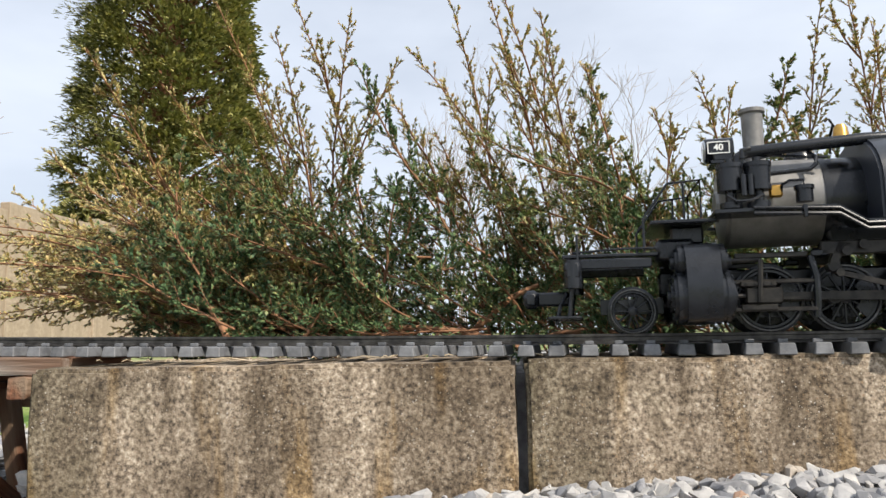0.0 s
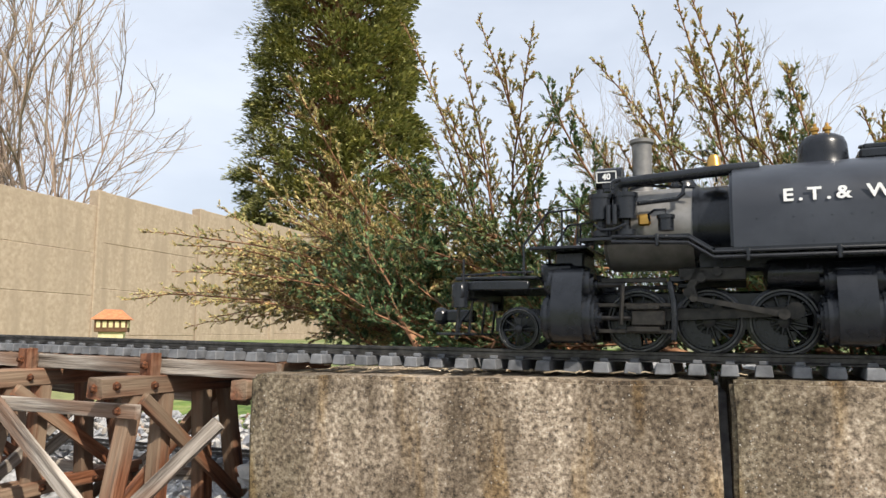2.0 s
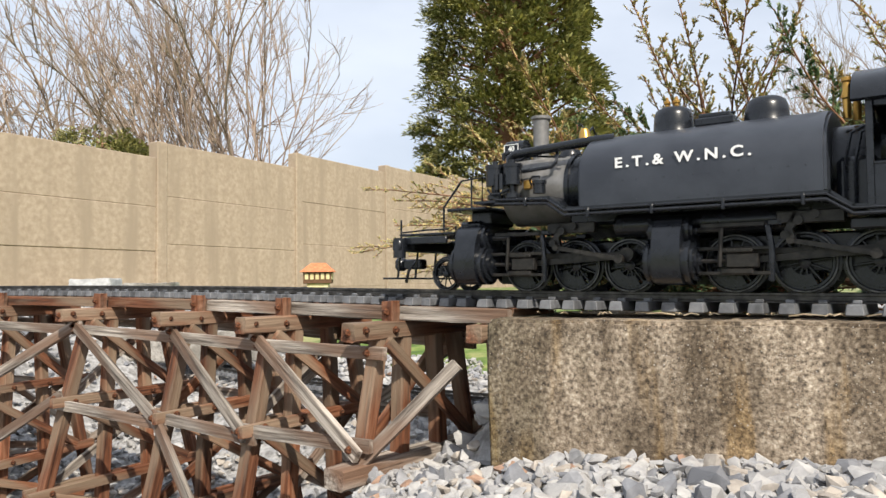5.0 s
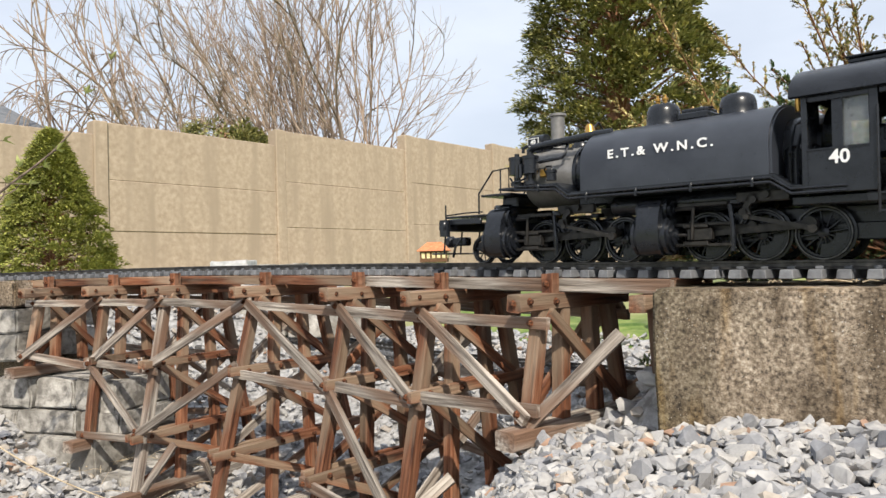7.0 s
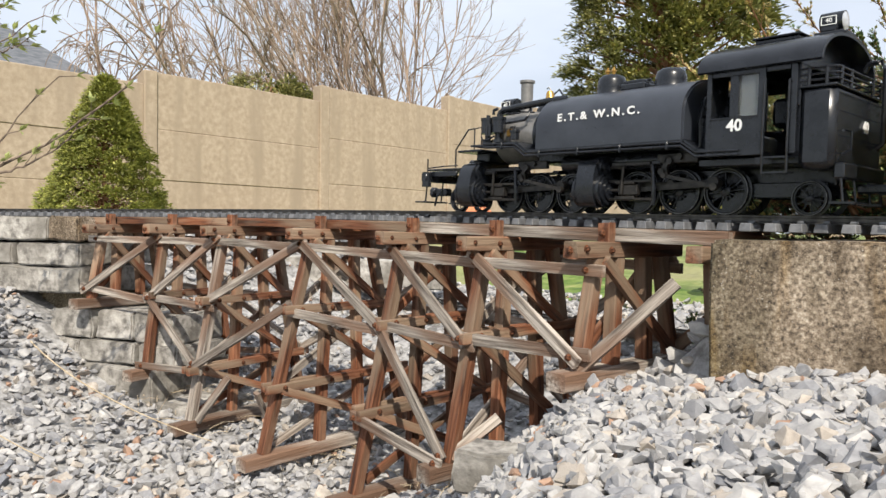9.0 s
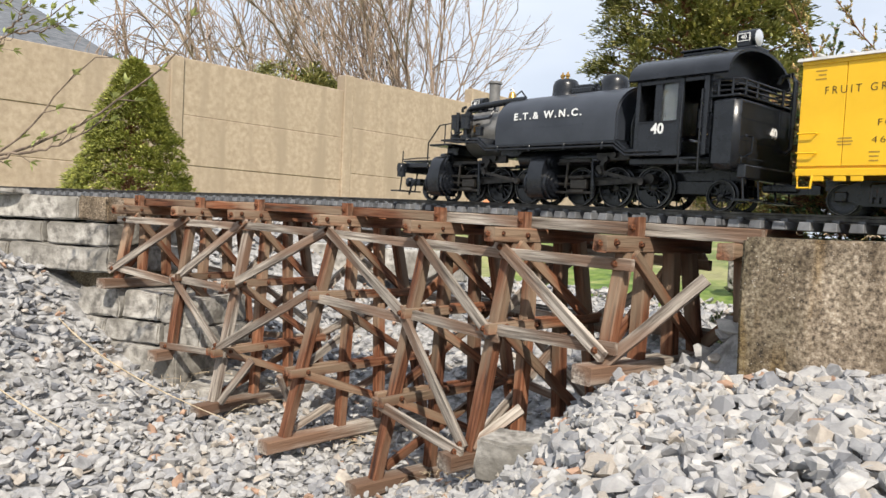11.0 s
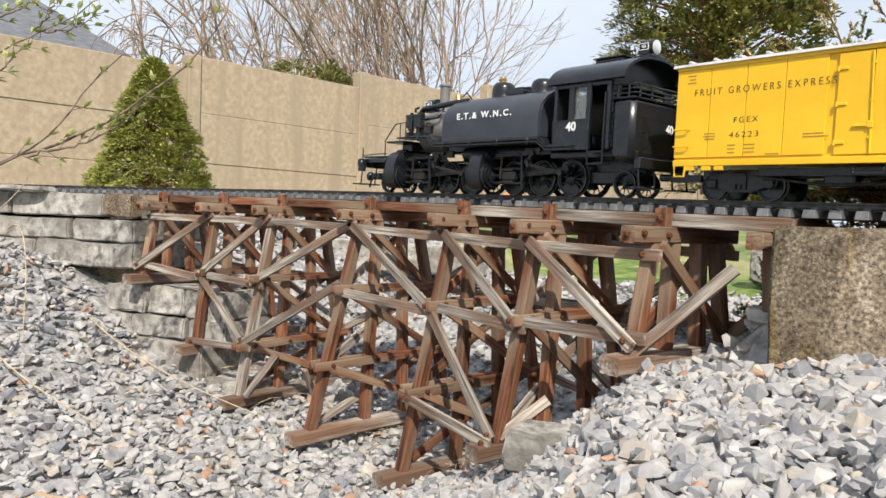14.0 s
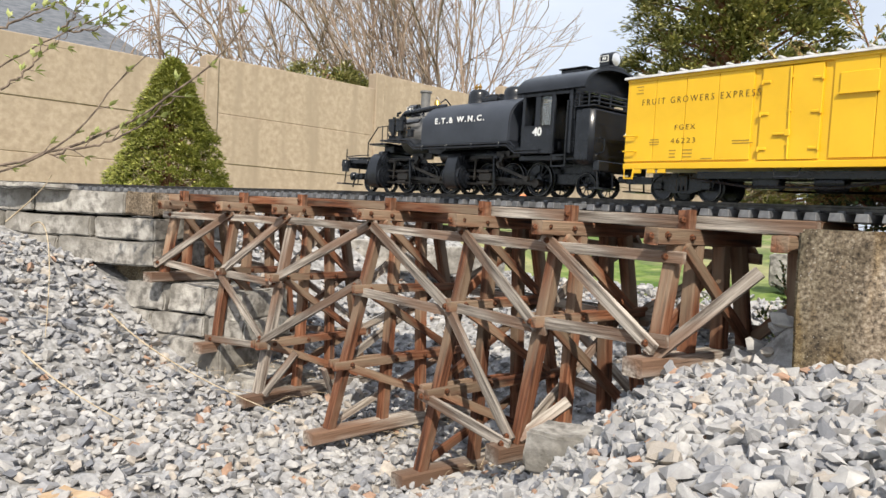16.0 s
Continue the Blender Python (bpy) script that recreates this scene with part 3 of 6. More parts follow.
def trestle():
    tr = empty("trestle_bridge")
    tagged(tr, "curved timber trestle bridge of red-stained and bleached members", "bridge")
    up = Vector((0, 0, 1))
    info = []
    rnd = random.Random(11)
    bolt = bmesh.new()
    lathe(bolt, [(.0045, 0), (.0045, .0012), (.003, .0014), (.003, .0042), (.0018, .005)], (0, 0, 0), (0, 0, 1), 6)
    bolt_me = bpy.data.meshes.new("bolt")
    bolt.to_mesh(bolt_me)
    bolt.free()
    finish(bolt_me, RUST)

    def stud(p, d):
        ob = new("bolt", bolt_me)
        ob.matrix_basis = axes(p, *frame_of(d))
        ob.parent = tr

    for s, zb, slope in BENTS:
        p, t, n = along(s)
        bed = p.z - .018
        top = bed - .033

        def pt(lat, z, fwd=0.0, p=p, t=t, n=n):
            return Vector((p.x, p.y, 0)) + n * (lat + OFFSET) + t * fwd + up * z

        def spread(z, top=top, slope=slope):
            return .068 + slope * (top - z)
        zc = bed - .0255
        skew = rnd.uniform(-.004, .004)
        timber("cap", pt(-.116, zc + rnd.uniform(-.001, .001), skew), pt(.108, zc, -skew), .019, .019, WOOD_RED, tr, t)
        stud(pt(-.052, zc, -.0095), -t)
        stud(pt(-.100, zc + .002, -.0095), -t)
        stud(pt(-.116, zc), -n)
        for sg in (-1, 1):
            timber("stringer_block", pt(sg * .059 - OFFSET * .6, bed - .018), pt(sg * .059 - OFFSET * .6, bed + .006), .016, .013, WOOD_RED, tr, t)
        stud(pt(-.056, bed - .006), -n)
        for sg in (-1, 1):
            timber("batter_post", pt(sg * .068, top), pt(sg * spread(zb), zb), .0165, .0165, WOOD_GREY if sg < 0 and rnd.random() < .4 else WOOD_RED, tr, t)
            timber("post", pt(sg * .029, top), pt(sg * (.029 + .05 * (top - zb)), zb), .0165, .0165, WOOD_RED, tr, t)
        ext = spread(zb) + .042
        timber("sill", pt(-ext, zb - .009, rnd.uniform(-.006, .006)), pt(ext, zb - .012, rnd.uniform(-.006, .006)), .027, .021, WOOD_GREY, tr, t)
        levels = [z for z in (MID, LOW) if z > zb + .045]
        tiers = [top] + levels + [zb]
        for z in levels:
            e2 = spread(z) + rnd.uniform(.028, .04)
            tip = rnd.uniform(-.003, .003)
            timber("sash_beam", pt(-e2, z + tip, -.014), pt(e2 - .01, z - tip, -.014), .009, .014, WOOD_RED, tr, t)
            timber("sash_beam", pt(-e2 + .012, z - .002, .014), pt(e2, z - .004, .014), .009, .014, WOOD_RED, tr, t)
            for lat in (-spread(z), -.035, .035):
                stud(pt(lat, z, -.0185), -t)
        for a, b in zip(tiers, tiers[1:]):
            la, lb = spread(a), spread(b)
            if a - b < .06:
                continue
            timber("sway_brace", pt(-la - .004, a - .004, -.0155), pt(lb * .8, b + .006, -.0155), .006, .0135, WOOD_RED, tr, t)
            timber("sway_brace", pt(la, a - .006, .0155), pt(-lb * .8, b + .008, .0155), .006, .013, WOOD_RED if rnd.random() < .6 else WOOD_GREY, tr, t)
        info.append((p, t, n, bed, zb, pt, spread))

    def face(name, k, m, z0, z1, sg, lift=0.0, over=.016, h=.0135, mat=WOOD_GREY):
        """A timber on the outer posts' face from bent k at z0 to bent m at z1."""
        pa, pb = info[k][5], info[m][5]
        a = pa(sg * (info[k][6](z0) + .0125 + lift), z0)
        b = pb(sg * (info[m][6](z1) + .0125 + lift), z1)
        d = (b - a).normalized() * over
        timber(name, a - d, b + d, .0065, h, mat, tr, info[k][2])
        if sg < 0:
            for q in (a, b):
                stud(q - info[k][2] * .0035, -info[k][2])
    # stringers under both rails and at the edges
    cuts = [1.612] + [b[0] for b in BENTS] + [3.13]
    for lat in (-.047, -.0235, .0235, .047):
        for a, b in zip(cuts, cuts[1:]):
            timber("stringer", beside(a + .001, lat, -.026), beside(b - .001, lat, -.026), .012, .0155, WOOD_GREY if (lat == -.047 and b < 2.2) else WOOD_RED, tr, along(a)[2])
    n = len(info)
    for sg in (-1, 1):
        for k in range(n - 1):
            m = k + 1
            # upper girts, and middle girts but where the bend leaves none
            face("girt", k, m, info[k][3] - .048 - rnd.uniform(0, .004), info[m][3] - .046 + rnd.uniform(-.004, .002), sg, over=.022)
            if k != 3:
                face("girt", k, m, (MID - .012) if k else -.131, MID - .004 if m < n - 1 else -.122, sg, over=.02, h=.014)
        for k in range(n - 1):
            m = k + 1
            high_k, high_m = info[k][3] - .042, info[m][3] - .042
            low_k, low_m = max(MID - .004, info[k][4] + .012), max(MID - .004, info[m][4] + .022)
            if (k < 3) == (sg < 0):
                face("diagonal_brace", m, k, high_m, low_k, sg, .007, .012, .0145)
            else:
                face("diagonal_brace", k, m, high_k, low_m, sg, .007, .012, .0145)
        # lower storey
        face("diagonal_brace", 2, 1, MID - .004, info[1][4] + .012, sg, .007, .008, .0145)
        face("diagonal_brace", 2, 1, LOW - .008, info[1][4] + .004, sg, .014, .010, .014)
        face("diagonal_brace", 3, 4, MID + .006, LOW + .004, sg, .007, .010, .014)
        face("diagonal_brace", 5, 4, MID - .006, LOW + .012, sg, .007, .006, .012)
        face("girt", 5, 4, -.268, LOW - .004, sg, .0, .02, .013)
    pd, pe = info[3][5], info[4][5]
    a, b = pe(-info[4][6](-.26) - .006, -.262, -.085), pe(-info[4][6](-.34) - .012, -.345, -.03)
    timber("diagonal_brace", a, b, .0065, .0135, WOOD_GREY, tr, info[4][2])
    timber("diagonal_brace", pd(-info[3][6](-.265) - .006, -.275, .05), pd(-.10, -.352, .06), .0065, .013, WOOD_GREY, tr, info[3][2])
    # braces that run down to the foot of the second bent and up to the block
    pb = info[1][5]
    timber("diagonal_brace", pb(-info[1][6](-.285) - .004, -.284, -.004), pb(-.085, -.232, -.045), .0065, .0145, WOOD_GREY, tr, info[1][2])
    pa = info[0][5]
    timber("diagonal_brace", pa(-.106, -.158, .004), pa(-.060, -.045, -.098), .0065, .0135, WOOD_GREY, tr, info[0][2])
    timber("diagonal_brace", pa(.10, -.150), pa(.085, -.045, -.115), .007, .0145, WOOD_RED, tr, info[0][2])
    timber("cap", pa(-.05, info[0][3] - .0255, -.112), pa(.11, info[0][3] - .0255, -.112), .019, .019, WOOD_RED, tr, info[0][1])
    for lat in (-.005, .07):
        timber("post", pa(lat, info[0][3] - .034, -.112), pa(lat + .01, -.158, -.112), .0185, .0185, WOOD_RED, tr, info[0][1])
    # blocking at the end of the stringers
    timber("end_block", beside(1.617, -.040, -.026), beside(1.617, .05, -.026), .011, .017, WOOD_RED, tr, along(1.62)[1])


trestle()


def footing(name, c, size, rz, seed, mat, label, group=""):
    ob = rough_block(name, size, mat, seed, rough=.004, cuts=6, m=pose(*c, 0, 0, rz))
    tagged(ob, label, "stone block", group)


def abutment():
    """Stacked broken-faced blocks under the far end of the track, on an older ledge."""
    rnd = random.Random(8)
    p, t, n = along(3.035)
    ang = math.degrees(math.atan2(t.y, t.x))
    o = Vector((p.x, p.y, 0))
    z = .026
    for row, (hh, widths, start, depth) in enumerate([(.056, (.09, .30, .33), -.02, .20), (.052, (.20, .31, .22), -.03, .22), (.058, (.31, .30, .26), -.04, .22)]):
        a = start
        for k, w in enumerate(widths):
            c = o + t * (a + w / 2) + n * (-.10 + depth / 2 - .006 * row + rnd.uniform(-.004, .004))
            footing("abutment_block", (c.x, c.y, z - hh / 2), (w - .004, depth, hh - .003), ang + rnd.uniform(-1, 1), row * 5 + k, STONE if not (row == 0 and k == 0) else CONCRETE,
                    "grey split-faced stone block stacked under the track", "stacked abutment blocks")
            a += w
        z -= hh
    back = o + t * .28 + n * .05
    footing("ledge_stone", (back.x, back.y, -.20), (.62, .22, .12), ang, 31, CONCRETE, "shaded concrete footing under the stacked blocks")
    corner = Vector((-1.392, -.138, 0))
    back_way, inward = -t, n
    for k, (f, dep, zt, w, h) in enumerate([(.0, .0, -.170, .125, .061), (.128, .0, -.170, .10, .061), (.230, .004, -.172, .10, .061), (-.01, -.008, -.232, .10, .046), (.093, -.008, -.232, .15, .046),
                                            (.246, -.004, -.232, .10, .046), (-.02, -.022, -.279, .33, .085), (.32, -.03, -.34, .12, .06)]):
        c = corner + back_way * (f + w / 2) + inward * (dep + .08)
        footing("ledge_block", (c.x, c.y, zt - h / 2), (w - .003, .16, h - .002), ang + rnd.uniform(-1.5, 1.5), 40 + k, STONE, "old concrete ledge block half sunk in gravel", "ledge blocks")
    # thin slab and shims beside the rail
    q = beside(3.42, -.088, 0)
    footing("thin_slab", (q.x, q.y, .034), (.26, .05, .012), ang + 8, 60, STONE, "thin pale slate slab lying beside the rail")


abutment()
footing("sandstone_lump", (-.20, -.075, -.262), (.10, .06, .05), 12, 70, STONE, "low concrete footing lump in the gravel")
footing("kerb_stone", (-1.62, .62, -.12), (.34, .06, .085), 33, 71, STONE, "dark weathered kerb stone edging the lawn", "kerb stones")
footing("kerb_stone", (-1.32, .80, -.125), (.34, .06, .085), 28, 72, STONE, "dark weathered kerb stone edging the lawn", "kerb stones")
footing("kerb_stone", (-.35, 1.28, -.10), (.36, .07, .09), 8, 75, STONE, "dark weathered kerb stone edging the lawn", "kerb stones")
footing("kerb_stone", (-.0, 1.32, -.10), (.33, .07, .09), 5, 76, STONE, "dark weathered kerb stone edging the lawn", "kerb stones")
footing("pale_slab", (-2.46, 1.2, .06), (.17, .12, .05), 30, 73, ROOFGREY, "pale cut slab lying on the bank behind the track")
footing("dark_slab", (-2.27, 1.32, .05), (.2, .1, .03), 30, 74, STONE, "dark stone slab lying on the bank behind the track")
footing("orange_rock", (-.675, -.465, -.392), (.11, .08, .03), 20, 77, SIENNA, "flat orange sandstone lying in the gravel")


# ---- gravel ----
def stone_shapes(n, seed):
    rnd = random.Random(seed)
    out = []
    for _ in range(n):
        bm = bmesh.new()
        sx, sy, sz = rnd.uniform(.75, 1.25), rnd.uniform(.6, .95), rnd.uniform(.4, .75)
        for _ in range(13):
            v = Vector((rnd.gauss(0, 1), rnd.gauss(0, 1), rnd.gauss(0, 1))).normalized() * rnd.uniform(.8, 1.05)
            bm.verts.new((v.x * sx, v.y * sy, v.z * sz))
        r = bmesh.ops.convex_hull(bm, input=bm.verts)
        bmesh.ops.delete(bm, geom=[v for v in bm.verts if not v.link_faces], context='VERTS')
        bmesh.ops.triangulate(bm, faces=bm.faces)
        bm.verts.index_update()
        out.append((np.array([v.co[:] for v in bm.verts]), np.array([[v.index for v in f.verts] for f in bm.faces])))
        bm.free()
    return out


def turn_matrices(g, n):
    q = g.normal(size=(n, 4))
    q /= np.linalg.norm(q, axis=1)[:, None]
    w, x, y, z = q.T
    return np.stack([np.stack([1 - 2 * (y * y + z * z), 2 * (x * y - w * z), 2 * (x * z + w * y)], -1), np.stack([2 * (x * y + w * z), 1 - 2 * (x * x + z * z), 2 * (y * z - w * x)], -1),
                     np.stack([2 * (x * z - w * y), 2 * (y * z + w * x), 1 - 2 * (x * x + y * y)], -1)], 1)


def gravel():
    g = np.random.default_rng(5)
    shapes = stone_shapes(24, 2)
    n = 46000
    x = np.concatenate([g.uniform(-2.3, 1.3, n - 9000), g.uniform(-.45, .75, 9000)])
    y = np.concatenate([g.uniform(-.95, 1.12, n - 9000), g.uniform(-.6, .02, 9000)])
    size = np.clip(g.lognormal(math.log(.0098), .3, n), .005, .019)
    keep = ~((x > -.012) & (y > -.004 - .04 * np.clip(x - .8, 0, 1)))
    keep &= ~((y < -.85) & (x > .0))
    keep &= ~((np.hypot(x - .3, y + .75) < .2))
    keep &= ~((y > .3) & (g.random(n) < .5))
    # none on the abutment or on the stone ledge
    s = np.interp(x, LINE_C[::-1, 0], LINE_C[::-1, 1])
    keep &= ~((x < -1.26) & (y - s > -.13) & (y - s < .16))
    ux, uy = x + 1.392, y + .138
    fa, fn = ux * .925 + uy * .38, -ux * .38 + uy * .925
    keep &= ~((fa > -.02) & (fa < .34) & (fn > -.03) & (fn < .16))
    x, y, size = x[keep], y[keep], size[keep]
    big = (x > -.35) & (y < .0)
    size = np.where(big, size * .94, size * 1.1)
    z = height(x, y) + g.uniform(-.004, .006, len(x))
    R = turn_matrices(g, len(x))
    # lie flat rather than on edge
    near = np.nonzero((x > -.25) & (x < .30) & (y > -.42) & (y < -.02))[0][:300]
    is_near = np.zeros(len(x), bool)
    is_near[near] = True
    vs, fs, base = [], [], 0
    kind = g.integers(0, len(shapes), len(x))
    for k, (sv, sf) in enumerate(shapes):
        idx = np.nonzero((kind == k) & ~is_near)[0]
        v = np.einsum('nij,vj->nvi', R[idx], sv) * size[idx][:, None, None] * np.array([1, 1, .8]) + np.stack([x, y, z], -1)[idx][:, None, :]
        f = sf[None] + (np.arange(len(idx)) * len(sv))[:, None, None] + base
        vs.append(v.reshape(-1, 3))
        fs.append(f.reshape(-1, 3))
        base += len(idx) * len(sv)
    bed = soup("gravel_bed", np.concatenate(vs), np.concatenate(fs), GRAVEL)
    tagged(bed, "crushed grey limestone gravel covering the bank and the dip", "gravel", kind="stuff")
    meshes = []
    for sv, sf in shapes:
        me = bpy.data.meshes.new("stone")
        me.from_pydata(sv.tolist(), [], sf.tolist())
        meshes.append(finish(me, GRAVEL_ONE))
    holder = empty("gravel_heap")
    tagged(holder, "larger loose limestone pieces heaped against the block", "gravel", kind="structure")
    for i in near:
        ob = new("stone", meshes[kind[i]])
        m = Matrix(R[i].tolist()).to_4x4()
        ob.matrix_basis = Matrix.Translation((x[i], y[i], z[i] + .003)) @ m @ Matrix.Diagonal((*([size[i]] * 3), 1))
        ob.parent = holder


# ---- boundary wall ----
WALL_X = -5.83
WALL_STEPS = [(-2.0, .3, 1.1), (.3, 2.16, 1.235), (2.16, 4.03, 1.35), (4.03, 6.0, 1.51), (6.0, 7.85, 1.69), (7.85, 9.75, 1.79), (9.75, 11.6, 1.88), (11.6, 13.5, 1.95), (13.5, 15.5, 2.0)]


def wall():
    w = empty("concrete_wall")
    tagged(w, "tall tan cast-concrete boundary wall stepping up panel by panel", "wall", kind="structure")
    rnd = random.Random(3)
    for a, b, top in WALL_STEPS:
        bm = bmesh.new()
        # lifts of the formwork: each a little proud of the next
        z = -.4
        lifts = [z + (top - z) * f for f in (0, .22, .47, .72, 1.0)]
        for k, (z0, z1) in enumerate(zip(lifts, lifts[1:])):
            box(bm, (WALL_X - .06 + rnd.uniform(-.004, .004), (a + b) / 2 + .06, (z0 + z1) / 2), (.12, b - a - .12, z1 - z0), bev=.006)
        part("wall_panel", bm, WALL, w)
        bm = bmesh.new()
        box(bm, (WALL_X - .045, a + .055, (top + .003 - .4) / 2), (.145, .12, top + .403), bev=.01)
        part("wall_pillar", bm, WALL, w)


wall()
gravel()


# ---- locomotive ----
def lettering(name, text, size, mat, parent, m, wide=1.0, extrude=.0003, bold=0.0, label="", spacing=1.0, across=0.0):
    cu = bpy.data.curves.new(name, 'FONT')
    cu.body, cu.size, cu.extrude, cu.align_x, cu.align_y = text, size, extrude, 'CENTER', 'CENTER'
    cu.offset, cu.space_character, cu.resolution_u = bold, spacing, 3
    tmp = new("letters", cu)
    me = bpy.data.meshes.new_from_object(tmp)
    bpy.data.objects.remove(tmp)
    if across:
        xs = [v.co.x for v in me.vertices]
        wide = across / (max(xs) - min(xs))
    for v in me.vertices:
        v.co.x *= wide
    finish(me, mat)
    ob = new(name, me)
    ob.parent = parent
    ob.matrix_basis = m
    return tagged(ob, label)


def side(x, y, z, lean=0.0):
    """A writing plane on the near side: x runs to the rear, z up."""
    return pose(x, y, z) @ pose(0, 0, 0, 90, 0, 180) @ pose(0, 0, 0, -lean, 0, 0)


def wheelset(name, r, parent, x, mat_centre, spokes=10, crank=0.0, gauge=.0225, label=""):
    """Two spoked wheels on an axle, about the part's own origin."""
    bm = bmesh.new()
    for sg in (-1, 1):
        o = (0, sg * gauge, 0)
        ax = (0, sg, 0)
        lathe(bm, [(r * .80, -.001), (r + .0022, -.0005), (r + .0022, .0008), (r, .0012), (r * .985, .0052), (r * .93, .0055), (r * .9, .0044), (r * .83, .0044), (r * .80, .003), (r * .80, -.001)], o, ax, 36, caps=False)
        lathe(bm, [(r * .2, 0), (r * .2, .0055), (r * .1, .0066), (.0008, .0066)], o, ax, 16)
        if not spokes:
            lathe(bm, [(r * .15, .001), (r * .82, .0012), (r * .82, .0032), (r * .5, .0024), (r * .15, .003)], o, ax, 28)
        for k in range(spokes):
            a = 2 * math.pi * k / spokes
            d = Vector((math.cos(a), 0, math.sin(a)))
            cyl(bm, Vector(o) + d * r * .15 + Vector((0, sg * .0025, 0)), Vector(o) + d * r * .84 + Vector((0, sg * .0025, 0)), r * .05, r * .038, 6)
        if crank:
            c = Vector((crank, 0, 0)) if sg > 0 else Vector((0, 0, crank))
            cyl(bm, Vector(o) + c, Vector(o) + c + Vector((0, sg * .009, 0)), r * .15, seg=12)
            # counterweight opposite the crank
            a0 = math.atan2(-c.z, -c.x)
            arc = [a0 + radians(d) for d in range(-48, 49, 12)]
            outl = [(r * .82 * math.cos(a), r * .82 * math.sin(a)) for a in arc] + [(r * .42 * math.cos(a), r * .42 * math.sin(a)) for a in arc[::-1]]
            m = axes(o, (1, 0, 0), (0, 0, 1), (0, -1, 0))
            prism(bm, outl, -.0045 * sg, -.001 * sg, m)
    cyl(bm, (0, -gauge, 0), (0, gauge, 0), .003, seg=8)
    bmesh.ops.recalc_face_normals(bm, faces=bm.faces)
    ob = part(name, bm, mat_centre, parent, label, smooth=True)
    ob.matrix_basis = pose(x, 0, r)
    for sg in (-1, 1):
        tb = bmesh.new()
        lathe(tb, [(r * .945, .0054), (r * .993, .0054), (r * .99, .0058), (r * .95, .0058), (r * .945, .0054)], (0, sg * gauge, 0), (0, sg, 0), 36, caps=False)
        bmesh.ops.recalc_face_normals(tb, faces=tb.faces)
        part("tyre", tb, TYRE, ob, "bright worn steel tyre", smooth=True)
    return ob


DRIVER_R, CRANK, ROD_Y = .0252, .0105, .0345
SPIN = []           # (wheelset, axle x, radius)
RODS = []           # (part, kind, data)


